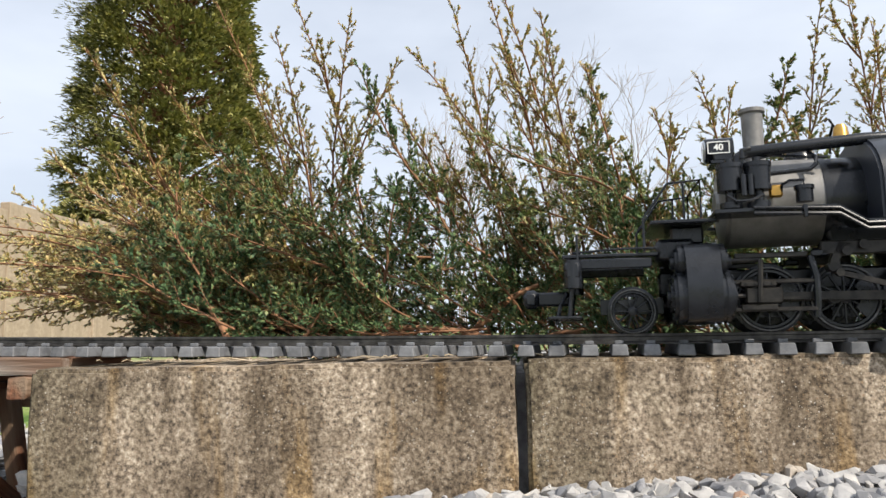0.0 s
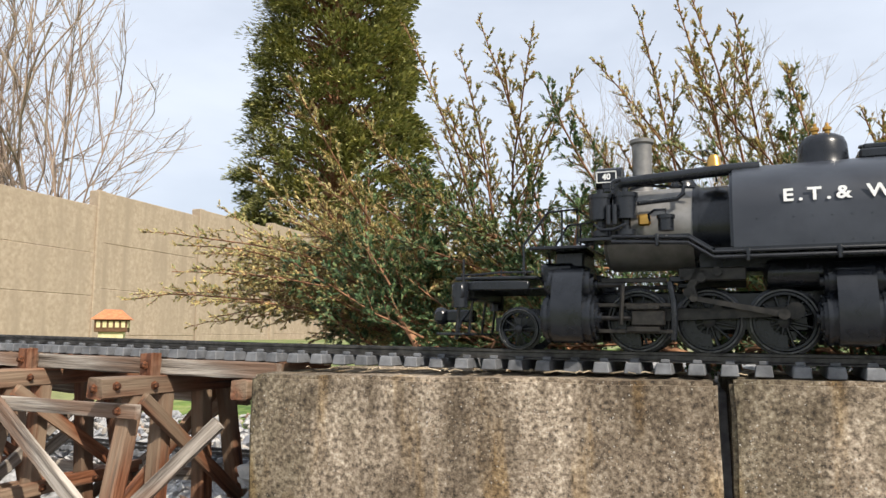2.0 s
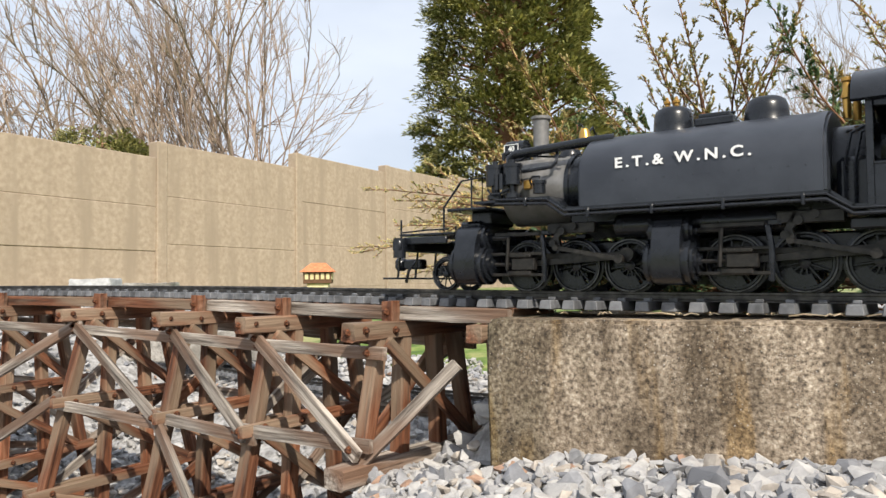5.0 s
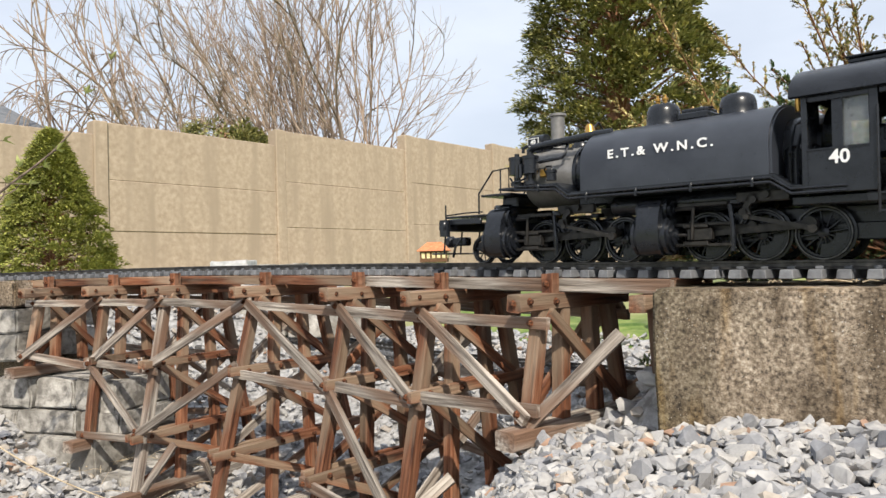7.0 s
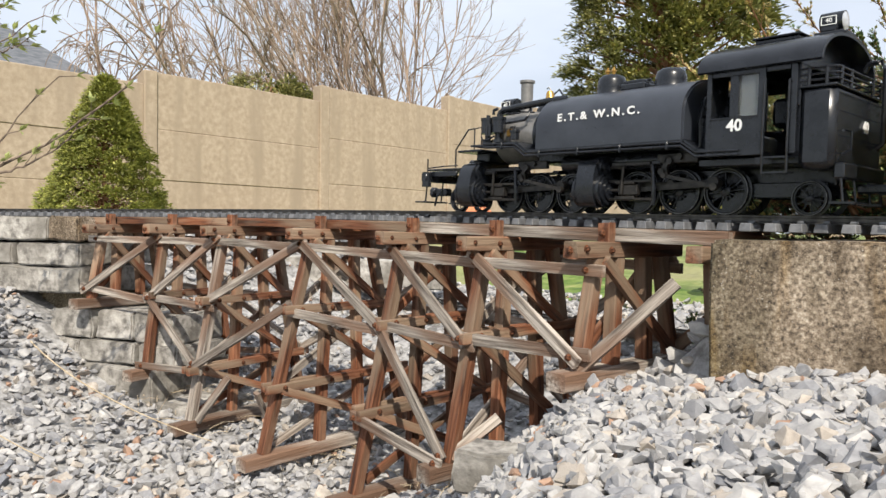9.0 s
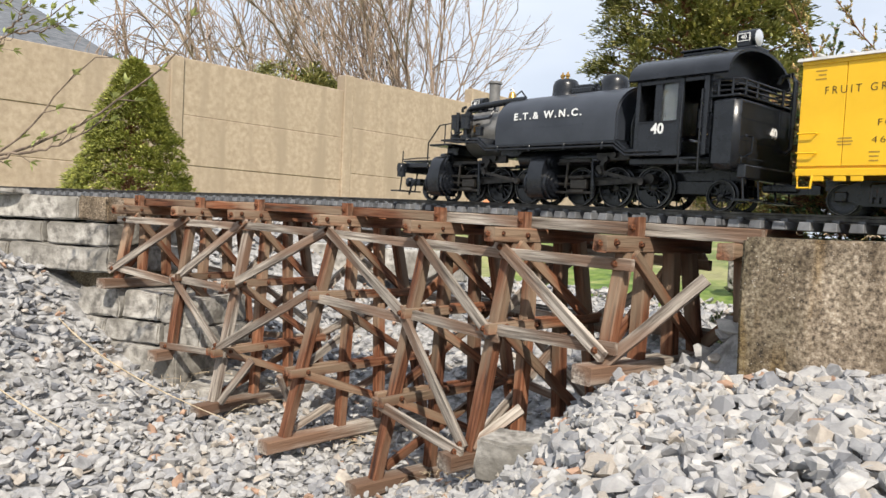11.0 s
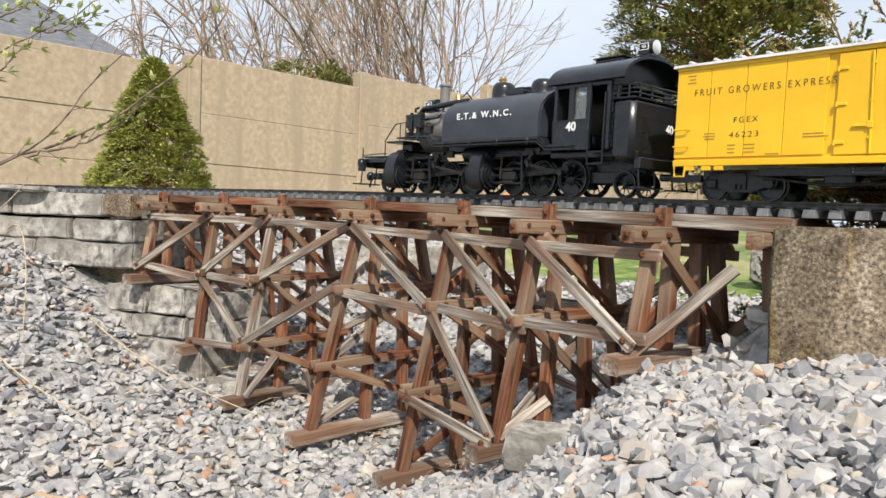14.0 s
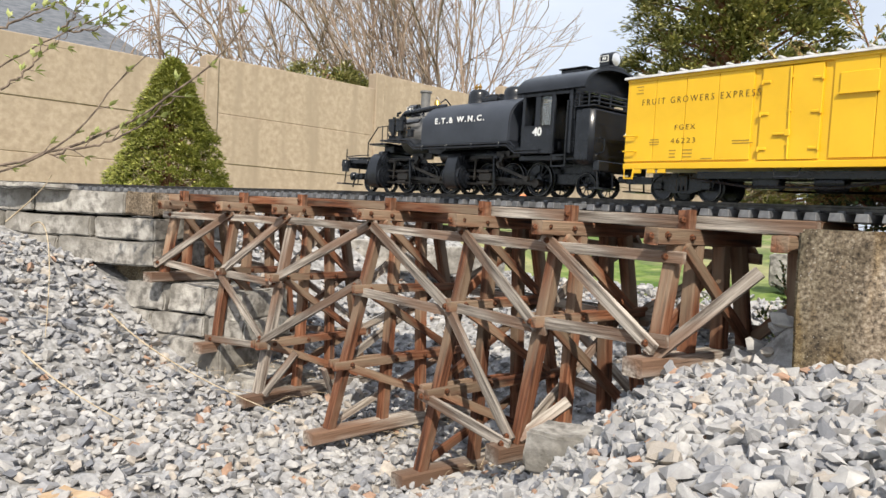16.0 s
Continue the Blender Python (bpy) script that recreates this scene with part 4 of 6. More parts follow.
def engine_unit(par, x0, xs, cyl_x, first):
    """Frame, cylinders, drivers and valve gear of one engine; x in its parent's space, forward positive."""
    for x in xs:
        SPIN.append((wheelset("driver", DRIVER_R, par, x, BLACK, 12, CRANK), x, DRIVER_R))
    for sg in (1, -1):
        bm = bmesh.new()
        # cylinder block: round valve chest above, round cylinder below, lagging wrapped over both
        xc = cyl_x
        cyl(bm, (xc - .019, sg * .046, .027), (xc + .019, sg * .046, .027), .0195, seg=28)
        cyl(bm, (xc - .017, sg * .044, .054), (xc + .017, sg * .044, .054), .0135, seg=24)
        prism(bm, [(sg * a, b) for a, b in ((.03, .0685), (.044, .069), (.053, .0668), (.0595, .0615), (.0635, .054), (.0665, .045), (.0675, .034), (.067, .022), (.0645, .0135), (.060, .0085), (.052, .0065), (.03, .0065))],
              xc - .0125, xc + .0125, axes((0, 0, 0), (0, 1, 0), (0, 0, 1), (1, 0, 0)))
        box(bm, (xc, sg * .030, .045), (.030, .03, .03))
        bmesh.ops.recalc_face_normals(bm, faces=bm.faces)
        part("cylinder", bm, BLACK, par, "satin black cylinder block", smooth=True)
        for e in (-1, 1):
            bm = bmesh.new()
            for r, d in ((.0205, .019), (.0175, .0215), (.012, .0235), (.005, .0255)):
                cyl(bm, (xc + e * (d - .003), sg * .046, .027), (xc + e * d, sg * .046, .027), r, seg=28)
            for a in range(10):
                an = a * math.pi / 5
                q = (sg * .046 + .0162 * math.cos(an), .027 + .0162 * math.sin(an))
                cyl(bm, (xc + e * .0212, *q), (xc + e * .0226, *q), .0009, seg=6)
            part("cylinder_cover", bm, BLACK, par, smooth=True)
            bm = bmesh.new()
            for r, d in ((.0142, .0172), (.0105, .0195), (.005, .0225)):
                cyl(bm, (xc + e * (d - .003), sg * .044, .054), (xc + e * d, sg * .044, .054), r, seg=24)
            part("valve_cover", bm, BLACK, par, smooth=True)
        # slide bars, hanger, radius bar and link
        bm = bmesh.new()
        xb = xc - .021
        for z in (.0165, .0375):
            box(bm, (xb - .031, sg * .046, z), (.062, .006, .003), bev=.0005)
        cyl(bm, (xb, sg * .046, .054), (xb - .022, sg * .046, .054), .0022, seg=8)
        part("slide_bar", bm, STEEL, par)
        bm = bmesh.new()
        cx = xb - .060
        tube(bm, [(cx, sg * .046, .010), (cx - .001, sg * .047, .02), (cx - .001, sg * .048, .04), (cx + .002, sg * .046, .056)], .0026, 8)
        box(bm, (cx - .004, sg * .04, .058), (.012, .018, .005), bev=.001)
        part("hanger", bm, BLACK, par, smooth=True)
        bm = bmesh.new()
        m = axes((0, sg * .046, 0), (1, 0, 0), (0, 0, 1), (0, -1, 0))
        prism(bm, [(cx - .026, .064), (cx - .018, .066), (cx - .011, .052), (cx - .013, .042), (cx - .019, .044), (cx - .017, .052)], -.003, .003, m)
        box(bm, (cx - .03, sg * .046, .0615), (.05, .006, .0105), bev=.001)
        box(bm, (cx + .030, sg * .046, .0575), (.052, .004, .004), bev=.0006)
        for xx, zz in ((cx - .022, .0585), (cx - .012, .047), (cx - .034, .063)):
            cyl(bm, (xx, sg * .043, zz), (xx, sg * .0525, zz), .0036, seg=12)
        part("valve_link", bm, STEEL, par, smooth=True)
        bm = bmesh.new()
        reach = cx - .016 - xs[2]
        prism(bm, [(0, .0018), (-reach, .0022), (-reach, -.0022), (0, -.0018)], -.0012, .0012, axes((0, sg * .0515, 0), (1, 0, 0), (0, 0, 1), (0, -1, 0)))
        for x, r in ((0, .003), (-reach, .0042)):
            cyl(bm, (x, sg * .049, 0), (x, sg * .054, 0), r, seg=12)
        ob = part("eccentric_rod", bm, STEEL, par, smooth=True)
        RODS.append((ob, "ecc", (xs[2], 0.0 if sg > 0 else math.pi / 2, cx - .016)))
        # combination lever down to the crosshead
        bm = bmesh.new()
        tube(bm, [(xb - .022, sg * .0505, .054), (xb - .020, sg * .0505, .022)], .0019, 6)
        part("combination_lever", bm, STEEL, par)
        phase = 0.0 if sg > 0 else math.pi / 2
        # side rod
        bm = bmesh.new()
        y = sg * ROD_Y
        a, b = xs[0], xs[-1]
        mid = (a + b) / 2
        box(bm, (0, y, 0), (a - b, .0032, .0052), bev=.0006)
        for x in xs:
            cyl(bm, (x - mid, y - .0028, 0), (x - mid, y + .0028, 0), .0050, seg=14)
        ob = part("side_rod", bm, STEEL, par, smooth=True)
        RODS.append((ob, "side", (mid, phase)))
        # crosshead and main rod
        bm = bmesh.new()
        box(bm, (0, sg * .046, .027), (.026, .0075, .012), bev=.001)
        box(bm, (.004, sg * .046, .036), (.026, .0085, .0045), bev=.0008)
        box(bm, (.004, sg * .046, .018), (.026, .0085, .0045), bev=.0008)
        cyl(bm, (0, sg * .046, .027), (.05, sg * .046, .027), .0019, seg=8)
        for dx in (-.006, 0, .006, .012):
            cyl(bm, (dx, sg * .050, .0365), (dx, sg * .0512, .0365), .001, seg=6)
        ob = part("crosshead", bm, STEEL, par)
        RODS.append((ob, "cross", (xs[2], phase, xb)))
        bm = bmesh.new()
        L = xb - .034 - xs[2]
        prism(bm, [(0, .0024), (-L, .0038), (-L, -.0038), (0, -.0024)], -.0016, .0016, axes((0, sg * .0415, 0), (1, 0, 0), (0, 0, 1), (0, -1, 0)))
        cyl(bm, (-L, sg * .0385, 0), (-L, sg * .0455, 0), .0066, seg=16)
        cyl(bm, (0, sg * .0385, 0), (0, sg * .0455, 0), .0044, seg=14)
        ob = part("main_rod", bm, STEEL, par, smooth=True)
        RODS.append((ob, "main", (xs[2], phase, L, xb)))


def locomotive():
    lo = empty("steam_locomotive")
    tagged(lo, "black articulated tank locomotive model with white lettering on garden track", "locomotive")
    # --- front engine, swivelling about a pivot behind its drivers
    bm = bmesh.new()
    box(bm, (.10, 0, .040), (.225, .022, .020), bev=.002)
    box(bm, (.252, 0, .062), (.075, .085, .003), bev=.0008)
    box(bm, (.20, 0, .066), (.03, .06, .018), bev=.003)
    for sg in (1, -1):
        box(bm, (.10, sg * .019, .026), (.19, .003, .016), bev=.001)
        for x in (.132, .077, .022):
            box(bm, (x, sg * .017, .022), (.016, .005, .022))
    fe = part("front_engine_frame", bm, BLACK, lo, smooth=True)
    PIV = -.235
    fe.matrix_basis = pose(PIV, 0, 0)
    engine_unit(fe, 0, (.132, .077, .022), .184, True)
    w = wheelset("pilot_wheelset", .0178, fe, .235, BLACK, 10)
    SPIN.append((w, .235, .0178))
    bm = bmesh.new()
    # pilot beam with rounded pockets, footboards and steps
    box(bm, (.281, 0, .050), (.012, .118, .014), bev=.002)
    for sg in (1, -1):
        cyl(bm, (.281, sg * .052, .036), (.281, sg * .052, .058), .0072, seg=18)
        box(bm, (.288, sg * .035, .013), (.026, .045, .0022), bev=.0006)
        for yy in (.018, .05):
            tube(bm, [(.281, sg * yy, .046), (.283, sg * yy, .03), (.285, sg * yy, .013)], .0013, 6)
        box(bm, (.25, sg * .046, .055), (.06, .004, .008), bev=.001)
        box(bm, (.235, sg * .013, .022), (.05, .003, .012))
    part("pilot_beam", bm, BLACK, fe, smooth=True)
    bm = bmesh.new()
    box(bm, (.300, 0, .030), (.03, .012, .012), bev=.002)
    box(bm, (.318, .003, .030), (.014, .014, .016), bev=.004)
    tube(bm, [(.288, .012, .034), (.293, .02, .022), (.296, .021, .008)], .0018, 6)
    part("coupler", bm, BLACK, fe, smooth=True)
    bm = bmesh.new()
    for sg in (1, -1):
        tube(bm, [(.277, sg * .054, .058), (.277, sg * .054, .078)], .0011, 6)
        tube(bm, [(.225, sg * .045, .064), (.225, sg * .045, .09), (.205, sg * .04, .118), (.180, sg * .038, .120), (.180, sg * .038, .09)], .0012, 6)
        tube(bm, [(.193, sg * .039, .119), (.193, sg * .039, .088)], .001, 6)
        tube(bm, [(.281, sg * .05, .064), (.245, sg * .05, .066), (.215, sg * .05, .066)], .001, 6)
    tube(bm, [(.180, .038, .120), (.180, -.038, .120)], .0011, 6)
    part("handrail", bm, BLACK, fe, smooth=True)
    bm = bmesh.new()
    box(bm, (.195, 0, .0865), (.05, .094, .003), bev=.0008)
    box(bm, (.190, 0, .078), (.026, .05, .015), bev=.002)
    part("smokebox_platform", bm, BLACK, fe)
    # --- rear engine frame, fixed to the boiler
    bm = bmesh.new()
    box(bm, (-.375, 0, .040), (.30, .022, .022), bev=.002)
    for sg in (1, -1):
        box(bm, (-.38, sg * .019, .026), (.28, .003, .016), bev=.001)
        for x in (-.308, -.363, -.418, -.505):
            box(bm, (x, sg * .017, .022), (.016, .005, .022))
    box(bm, (-.47, 0, .054), (.14, .11, .008), bev=.001)
    rf = part("rear_engine_frame", bm, BLACK, lo, smooth=True)
    engine_unit(rf, 0, (-.308, -.363, -.418), -.260, False)
    w = wheelset("trailing_wheelset", .0172, rf, -.505, BLACK, 10)
    SPIN.append((w, -.505, .0172))
    # --- boiler
    bm = bmesh.new()
    lathe(bm, [(.001, -.072), (.012, -.072), (.013, -.0745), (.030, -.0755), (.033, -.0765), (.033, -.079), (.0355, -.080), (.0355, -.1495)],
          (0, 0, .1045), (1, 0, 0), 40)
    sm = part("smokebox", bm, GRAPHITE, lo, "graphite grey smokebox", smooth=True)
    bm = bmesh.new()
    cyl(bm, (-.1495, 0, .1045), (-.42, 0, .1045), .0345, seg=40)
    cyl(bm, (-.1490, 0, .1045), (-.1535, 0, .1045), .0362, seg=40)
    box(bm, (-.30, 0, .075), (.30, .05, .02), bev=.003)
    part("boiler", bm, BLACK, lo, smooth=True)
    bm = bmesh.new()
    lathe(bm, [(.0105, .132), (.0088, .143), (.0082, .15), (.0086, .181), (.0106, .1825), (.0106, .1855), (.0085, .186), (.0078, .184), (.0072, .15)], (-.106, 0, 0), (0, 0, 1), 28)
    part("smokestack", bm, GRAPHITE, lo, "grey flared smokestack", smooth=True)
    bm = bmesh.new()
    box(bm, (-.081, 0, .1405), (.022, .026, .003), bev=.0005)
    for sg in (1, -1):
        cyl(bm, (-.088, sg * .01, .128), (-.083, sg * .01, .140), .002, seg=8)
    cyl(bm, (-.089, 0, .1525), (-.0665, 0, .1525), .0105, seg=24)
    box(bm, (-.08, 0, .1475), (.016, .024, .012), bev=.001)
    hl = part("headlight", bm, BLACK, lo, smooth=True)
    bm = bmesh.new()
    lathe(bm, [(.001, .0), (.006, .0008), (.0092, .0), (.0092, -.002)], (-.0658, 0, .1525), (1, 0, 0), 24)
    part("lens", bm, LENS, hl, "clear headlamp lens", smooth=True)
    bm = bmesh.new()
    for a, b, c, d in ((-.0765, .0126, .0168, .0008), (-.0765, -.0, .0, .0)):
        if c:
            for z in (.1478, .1572):
                box(bm, (a, b, z), (c, .0006, .0008))
            for x in (a - c / 2, a + c / 2):
                box(bm, (x, b, .1525), (.0008, .0006, .0102))
    part("number_board", bm, WHITE, hl, "white-edged number board")
    lettering("number", "40", .0075, WHITE, hl, side(-.0765, .0124, .1525), bold=.0002)
    bm = bmesh.new()
    box(bm, (-.0765, .0118, .1525), (.0155, .001, .0095))
    part("board_face", bm, BLACK, hl)
    # air pump twin cylinders and small tanks beside the smokebox
    bm = bmesh.new()
    for x in (-.078, -.098):
        cyl(bm, (x, .048, .108), (x, .048, .128), .0098, seg=20)
        cyl(bm, (x, .048, .126), (x, .048, .1295), .0106, seg=20)
        cyl(bm, (x, .048, .096), (x, .048, .108), .0042, seg=12)
        cyl(bm, (x, .048, .0945), (x, .048, .099), .0085, seg=16)
        cyl(bm, (x, .048, .1295), (x, .048, .134), .003, seg=10)
    for x in (-.086, -.091):
        cyl(bm, (x, .0585, .103), (x, .0585, .119), .0022, seg=10)
    tube(bm, [(-.074, .057, .104), (-.08, .06, .0985), (-.09, .06, .0985), (-.1, .058, .103)], .0012, 6)
    part("air_pump", bm, BLACK, lo, smooth=True)
    bm = bmesh.new()
    cyl(bm, (-.130, .050, .097), (-.130, .050, .1065), .0062, seg=16)
    cyl(bm, (-.130, .050, .1065), (-.130, .050, .1095), .0072, seg=16)
    tube(bm, [(-.130, .050, .109), (-.130, .05, .114), (-.121, .048, .1145), (-.116, .044, .112), (-.116, .04, .105)], .0011, 6)
    part("lubricator", bm, BLACK, lo, smooth=True)
    bm = bmesh.new()
    box(bm, (-.112, .0405, .108), (.010, .004, .010), bev=.0015)
    part("check_valve", bm, BRASS, lo, "brass check valve", smooth=True)
    bm = bmesh.new()
    lathe(bm, [(.0125, .136), (.0115, .142), (.009, .146), (.001, .1475)], (-.140, 0, 0), (0, 0, 1), 24)
    part("sand_dome", bm, BLACK, lo, smooth=True)
    bm = bmesh.new()
    lathe(bm, [(.0095, .1475), (.0085, .1495), (.006, .154), (.005, .160), (.003, .1628), (.001, .163)], (-.1665, .004, 0), (0, .12, 1), 20)
    part("bell", bm, BRASS, lo, "polished brass bell", smooth=True)
    bm = bmesh.new()
    tube(bm, [(-.1665, .016, .145), (-.1665, .015, .158), (-.1665, .004, .166), (-.1665, -.007, .158), (-.1665, -.008, .145)], .0012, 6)
    tube(bm, [(-.1665, .015, .158), (-.160, .018, .168), (-.157, .018, .166)], .0009, 6)
    part("bell_yoke", bm, BLACK, lo, smooth=True)
    # long steam pipe along the top and looped pipes
    bm = bmesh.new()
    tube(bm, [(-.088, .034, .128), (-.088, .034, .138), (-.094, .034, .1415), (-.11, .034, .1425), (-.18, .033, .1465), (-.20, .03, .147)], .0048, 12)
    tube(bm, [(-.088, .048, .134), (-.088, .048, .14), (-.094, .046, .142)], .0022, 8)
    tube(bm, [(-.105, .0395, .122), (-.138, .0395, .124), (-.143, .0395, .128), (-.143, .037, .134), (-.14, .03, .139)], .0019, 8)
    tube(bm, [(-.1, .036, .135), (-.112, .034, .138), (-.13, .033, .136), (-.152, .037, .133)], .0012, 6)
    part("steam_pipe", bm, BLACK, lo, smooth=True)
    # saddle tank: round back, straight flanks
    out = []
    for k in range(0, 17):
        a = radians(0 + 180 * k / 16)
        out.append((.0655 * math.cos(a), .109 + .0435 * math.sin(a)))
    out = [(.0655, .0785)] + out + [(-.0655, .0785)]
    bm = bmesh.new()
    prism(bm, out, -.386, -.178, axes((0, 0, 0), (0, 1, 0), (0, 0, 1), (1, 0, 0)))
    bmesh.ops.recalc_face_normals(bm, faces=bm.faces)
    ends = [e for e in bm.edges if abs(e.verts[0].co.x - e.verts[1].co.x) < 1e-6]
    bmesh.ops.bevel(bm, geom=ends, offset=.0022, segments=2, affect='EDGES')
    part("saddle_tank", bm, TANKBLACK, lo, "dusty black saddle tank", smooth=True)
    lettering("road_name", "E.T.& W.N.C.", .0128, WHITE, lo, side(-.2735, .0661, .1163, 0), across=.1165, bold=.00035, label="white painted initials", spacing=1.4)
    bm = bmesh.new()
    for x in np.arange(-.372, -.185, .0125):
        for z in (.083, .101):
            cyl(bm, (x, .0650, z), (x, .0660, z), .0006, seg=6)
    part("rivet", bm, TANKBLACK, lo)
    for x, r, zt in ((-.248, .0185, .176), (-.331, .0185, .1735)):
        bm = bmesh.new()
        lathe(bm, [(r * 1.18, .145), (r * 1.02, .1505), (r, .158), (r * .97, zt - .0095), (r * .86, zt - .004), (r * .6, zt - .001), (.001, zt)], (x, 0, 0), (0, 0, 1), 32)
        part("dome", bm, BLACK, lo, "glossy black dome", smooth=True)
    bm = bmesh.new()
    for x in (-.243, -.252):
        lathe(bm, [(.0022, .17), (.0022, .178), (.0034, .179), (.0034, .181), (.0014, .1825), (.0012, .185)], (x, .003, 0), (0, 0, 1), 12)
    part("safety_valve", bm, BRASS, lo, "brass safety valves", smooth=True)
    bm = bmesh.new()
    box(bm, (-.289, 0, .1545), (.034, .036, .008), bev=.0015)
    box(bm, (-.289, 0, .1605), (.028, .03, .0045), bev=.0012)
    box(bm, (-.289, .0, .1635), (.031, .006, .002), bev=.0005)
    part("filler_hatch", bm, BLACK, lo)
    bm = bmesh.new()
    for x, y in ((-.396, .018), (-.402, .006)):
        lathe(bm, [(.0032, .142), (.0032, .158), (.0044, .159), (.0044, .162), (.0034, .164), (.003, .172), (.0042, .173), (.0042, .176), (.001, .177)], (x, y, 0), (0, 0, 1), 14)
    part("whistle", bm, BRASS, lo, "brass whistle", smooth=True)
    # running board with its pipes, dropping under the tank
    bm = bmesh.new()
    for sg in (1, -1):
        prof = [(-.064, .0905), (-.148, .0905), (-.166, .0785), (-.388, .0785), (-.404, .0665), (-.44, .0665)]
        for (xa, za), (xb, zb) in zip(prof, prof[1:]):
            a, b = Vector((xa, sg * .050, za)), Vector((xb, sg * .050, zb))
            d = (b - a).normalized()
            box(bm, (a + b) / 2, ((b - a).length + .0015, .034, .0024), m=axes((0, 0, 0), d, (0, 1, 0), d.cross(Vector((0, 1, 0)))))
    part("running_board", bm, BLACK, lo)
    bm = bmesh.new()
    for off, r in ((.0, .0013), (-.0042, .0016)):
        tube(bm, [(-.09, .069, .0915 + off), (-.148, .069, .0885 + off), (-.166, .069, .0765 + off), (-.386, .069, .0765 + off), (-.404, .069, .0645 + off), (-.45, .069, .0645 + off)], r, 8)
    for x, z in ((-.125, .0893), (-.19, .0755), (-.25, .0755), (-.31, .0755), (-.37, .0755)):
        box(bm, (x, .0695, z - .002), (.003, .004, .0095), bev=.0006)
    part("side_pipe", bm, BLACK, lo, smooth=True)
    for sg in (1, -1):
        bm = bmesh.new()
        lathe(bm, [(.004, 0), (.0105, .003), (.011, .006), (.011, .154), (.0105, .157), (.004, .16)], (-.36, sg * .03, .062), (1, 0, 0), 18)
        part("air_reservoir", bm, BLACK, lo, smooth=True)
    bm = bmesh.new()
    box(bm, (-.405, 0, .085), (.03, .09, .045), bev=.004)
    for x in (-.397, -.404):
        tube(bm, [(x, .048, .07), (x, .05, .1), (x - .004, .046, .125), (x - .014, .046, .13)], .0015, 6)
    part("firebox", bm, BLACK, lo, smooth=True)
    # --- cab with open door and window
    panels = []
    for sg in (1, -1):
        y = sg * .0655
        panels += [("corner_post", (-.4155, y, .103), (.005, .0035, .088)), ("side_panel", (-.443, y, .078), (.05, .0035, .038)), ("window_post", (-.4425, y, .1185), (.009, .0035, .043)),
                   ("door_post", (-.4705, y, .103), (.007, .0035, .088)), ("door_post", (-.5015, y, .103), (.006, .0035, .088)), ("window_sill", (-.443, sg * .0665, .0975), (.05, .003, .002)),
                   ("rear_panel", (-.505, sg * .056, .125), (.0035, .016, .04)), ("front_panel", (-.4145, sg * .045, .1225), (.0035, .038, .05))]
        for x, w in ((-.4525, .070), (-.4865, .023)):
            panels.append(("eave_board", (x if w < .03 else -.443, y, .1445), (w if w < .03 else .0485, .0035, .009)))
    panels += [("front_panel", (-.4145, 0, .078), (.0035, .127, .038)), ("rear_panel", (-.505, 0, .083), (.0035, .124, .044))]
    for nm, c, size in panels:
        bm = bmesh.new()
        box(bm, c, size, bev=.0004)
        part(nm, bm, BLACK, lo)
    out = [(.0725 * math.cos(a), .146 + .034 * math.sin(a)) for a in [radians(180 * k / 18) for k in range(19)]]
    inn = [(.0695 * math.cos(a), .1445 + .032 * math.sin(a)) for a in [radians(180 * k / 18) for k in range(18, -1, -1)]]
    bm = bmesh.new()
    prism(bm, out + inn, -.528, -.404, axes((0, 0, 0), (0, 1, 0), (0, 0, 1), (1, 0, 0)))
    bmesh.ops.recalc_face_normals(bm, faces=bm.faces)
    part("cab_roof", bm, BLACK, lo, smooth=True)
    for x in (-.4155, -.506):
        bm = bmesh.new()
        prism(bm, inn, x - .0015, x + .0015, axes((0, 0, 0), (0, 1, 0), (0, 0, 1), (1, 0, 0)))
        bmesh.ops.recalc_face_normals(bm, faces=bm.faces)
        part("roof_end", bm, BLACK, lo)
    bm = bmesh.new()
    box(bm, (-.463, 0, .1815), (.046, .040, .0045), bev=.001)
    box(bm, (-.463, 0, .1850), (.05, .046, .002), bev=.0006)
    part("roof_vent", bm, BLACK, lo)
    bm = bmesh.new()
    box(bm, (-.457, .0635, .119), (.021, .001, .042))
    part("window_pane", bm, GLASS, lo)
    bm = bmesh.new()
    box(bm, (-.466, .0, .108), (.02, .02, .03), bev=.004)
    cyl(bm, (-.43, 0, .115), (-.42, 0, .115), .03, seg=20)
    part("backhead", bm, BLACK, lo)
    lettering("cab_number", "40", .0165, WHITE, lo, side(-.444, .0677, .0893), bold=.0004, label="white painted cab number")
    bm = bmesh.new()
    for x in (-.474, -.498):
        tube(bm, [(x, .0685, .13), (x, .069, .066), (x, .068, .040)], .0012, 6)
    for z in (.041, .056):
        box(bm, (-.486, .061, z), (.026, .016, .0018))
    part("cab_step", bm, BLACK, lo)
    # --- bunker
    bm = bmesh.new()
    box(bm, (-.5225, 0, .083), (.034, .131, .078), bev=.006)
    box(bm, (-.5225, 0, .1215), (.034, .131, .003), bev=.001)
    part("bunker", bm, BLACK, lo, smooth=True)
    bm = bmesh.new()
    for z in (.052, .075, .098, .114):
        for k in range(19):
            cyl(bm, (-.5393, -.054 + .006 * k, z), (-.5403, -.054 + .006 * k, z), .0007, seg=6)
        for k in range(4):
            cyl(bm, (-.532 + .006 * k, .0652, z), (-.532 + .006 * k, .0661, z), .0007, seg=6)
    part("rivet", bm, BLACK, lo)
    bm = bmesh.new()
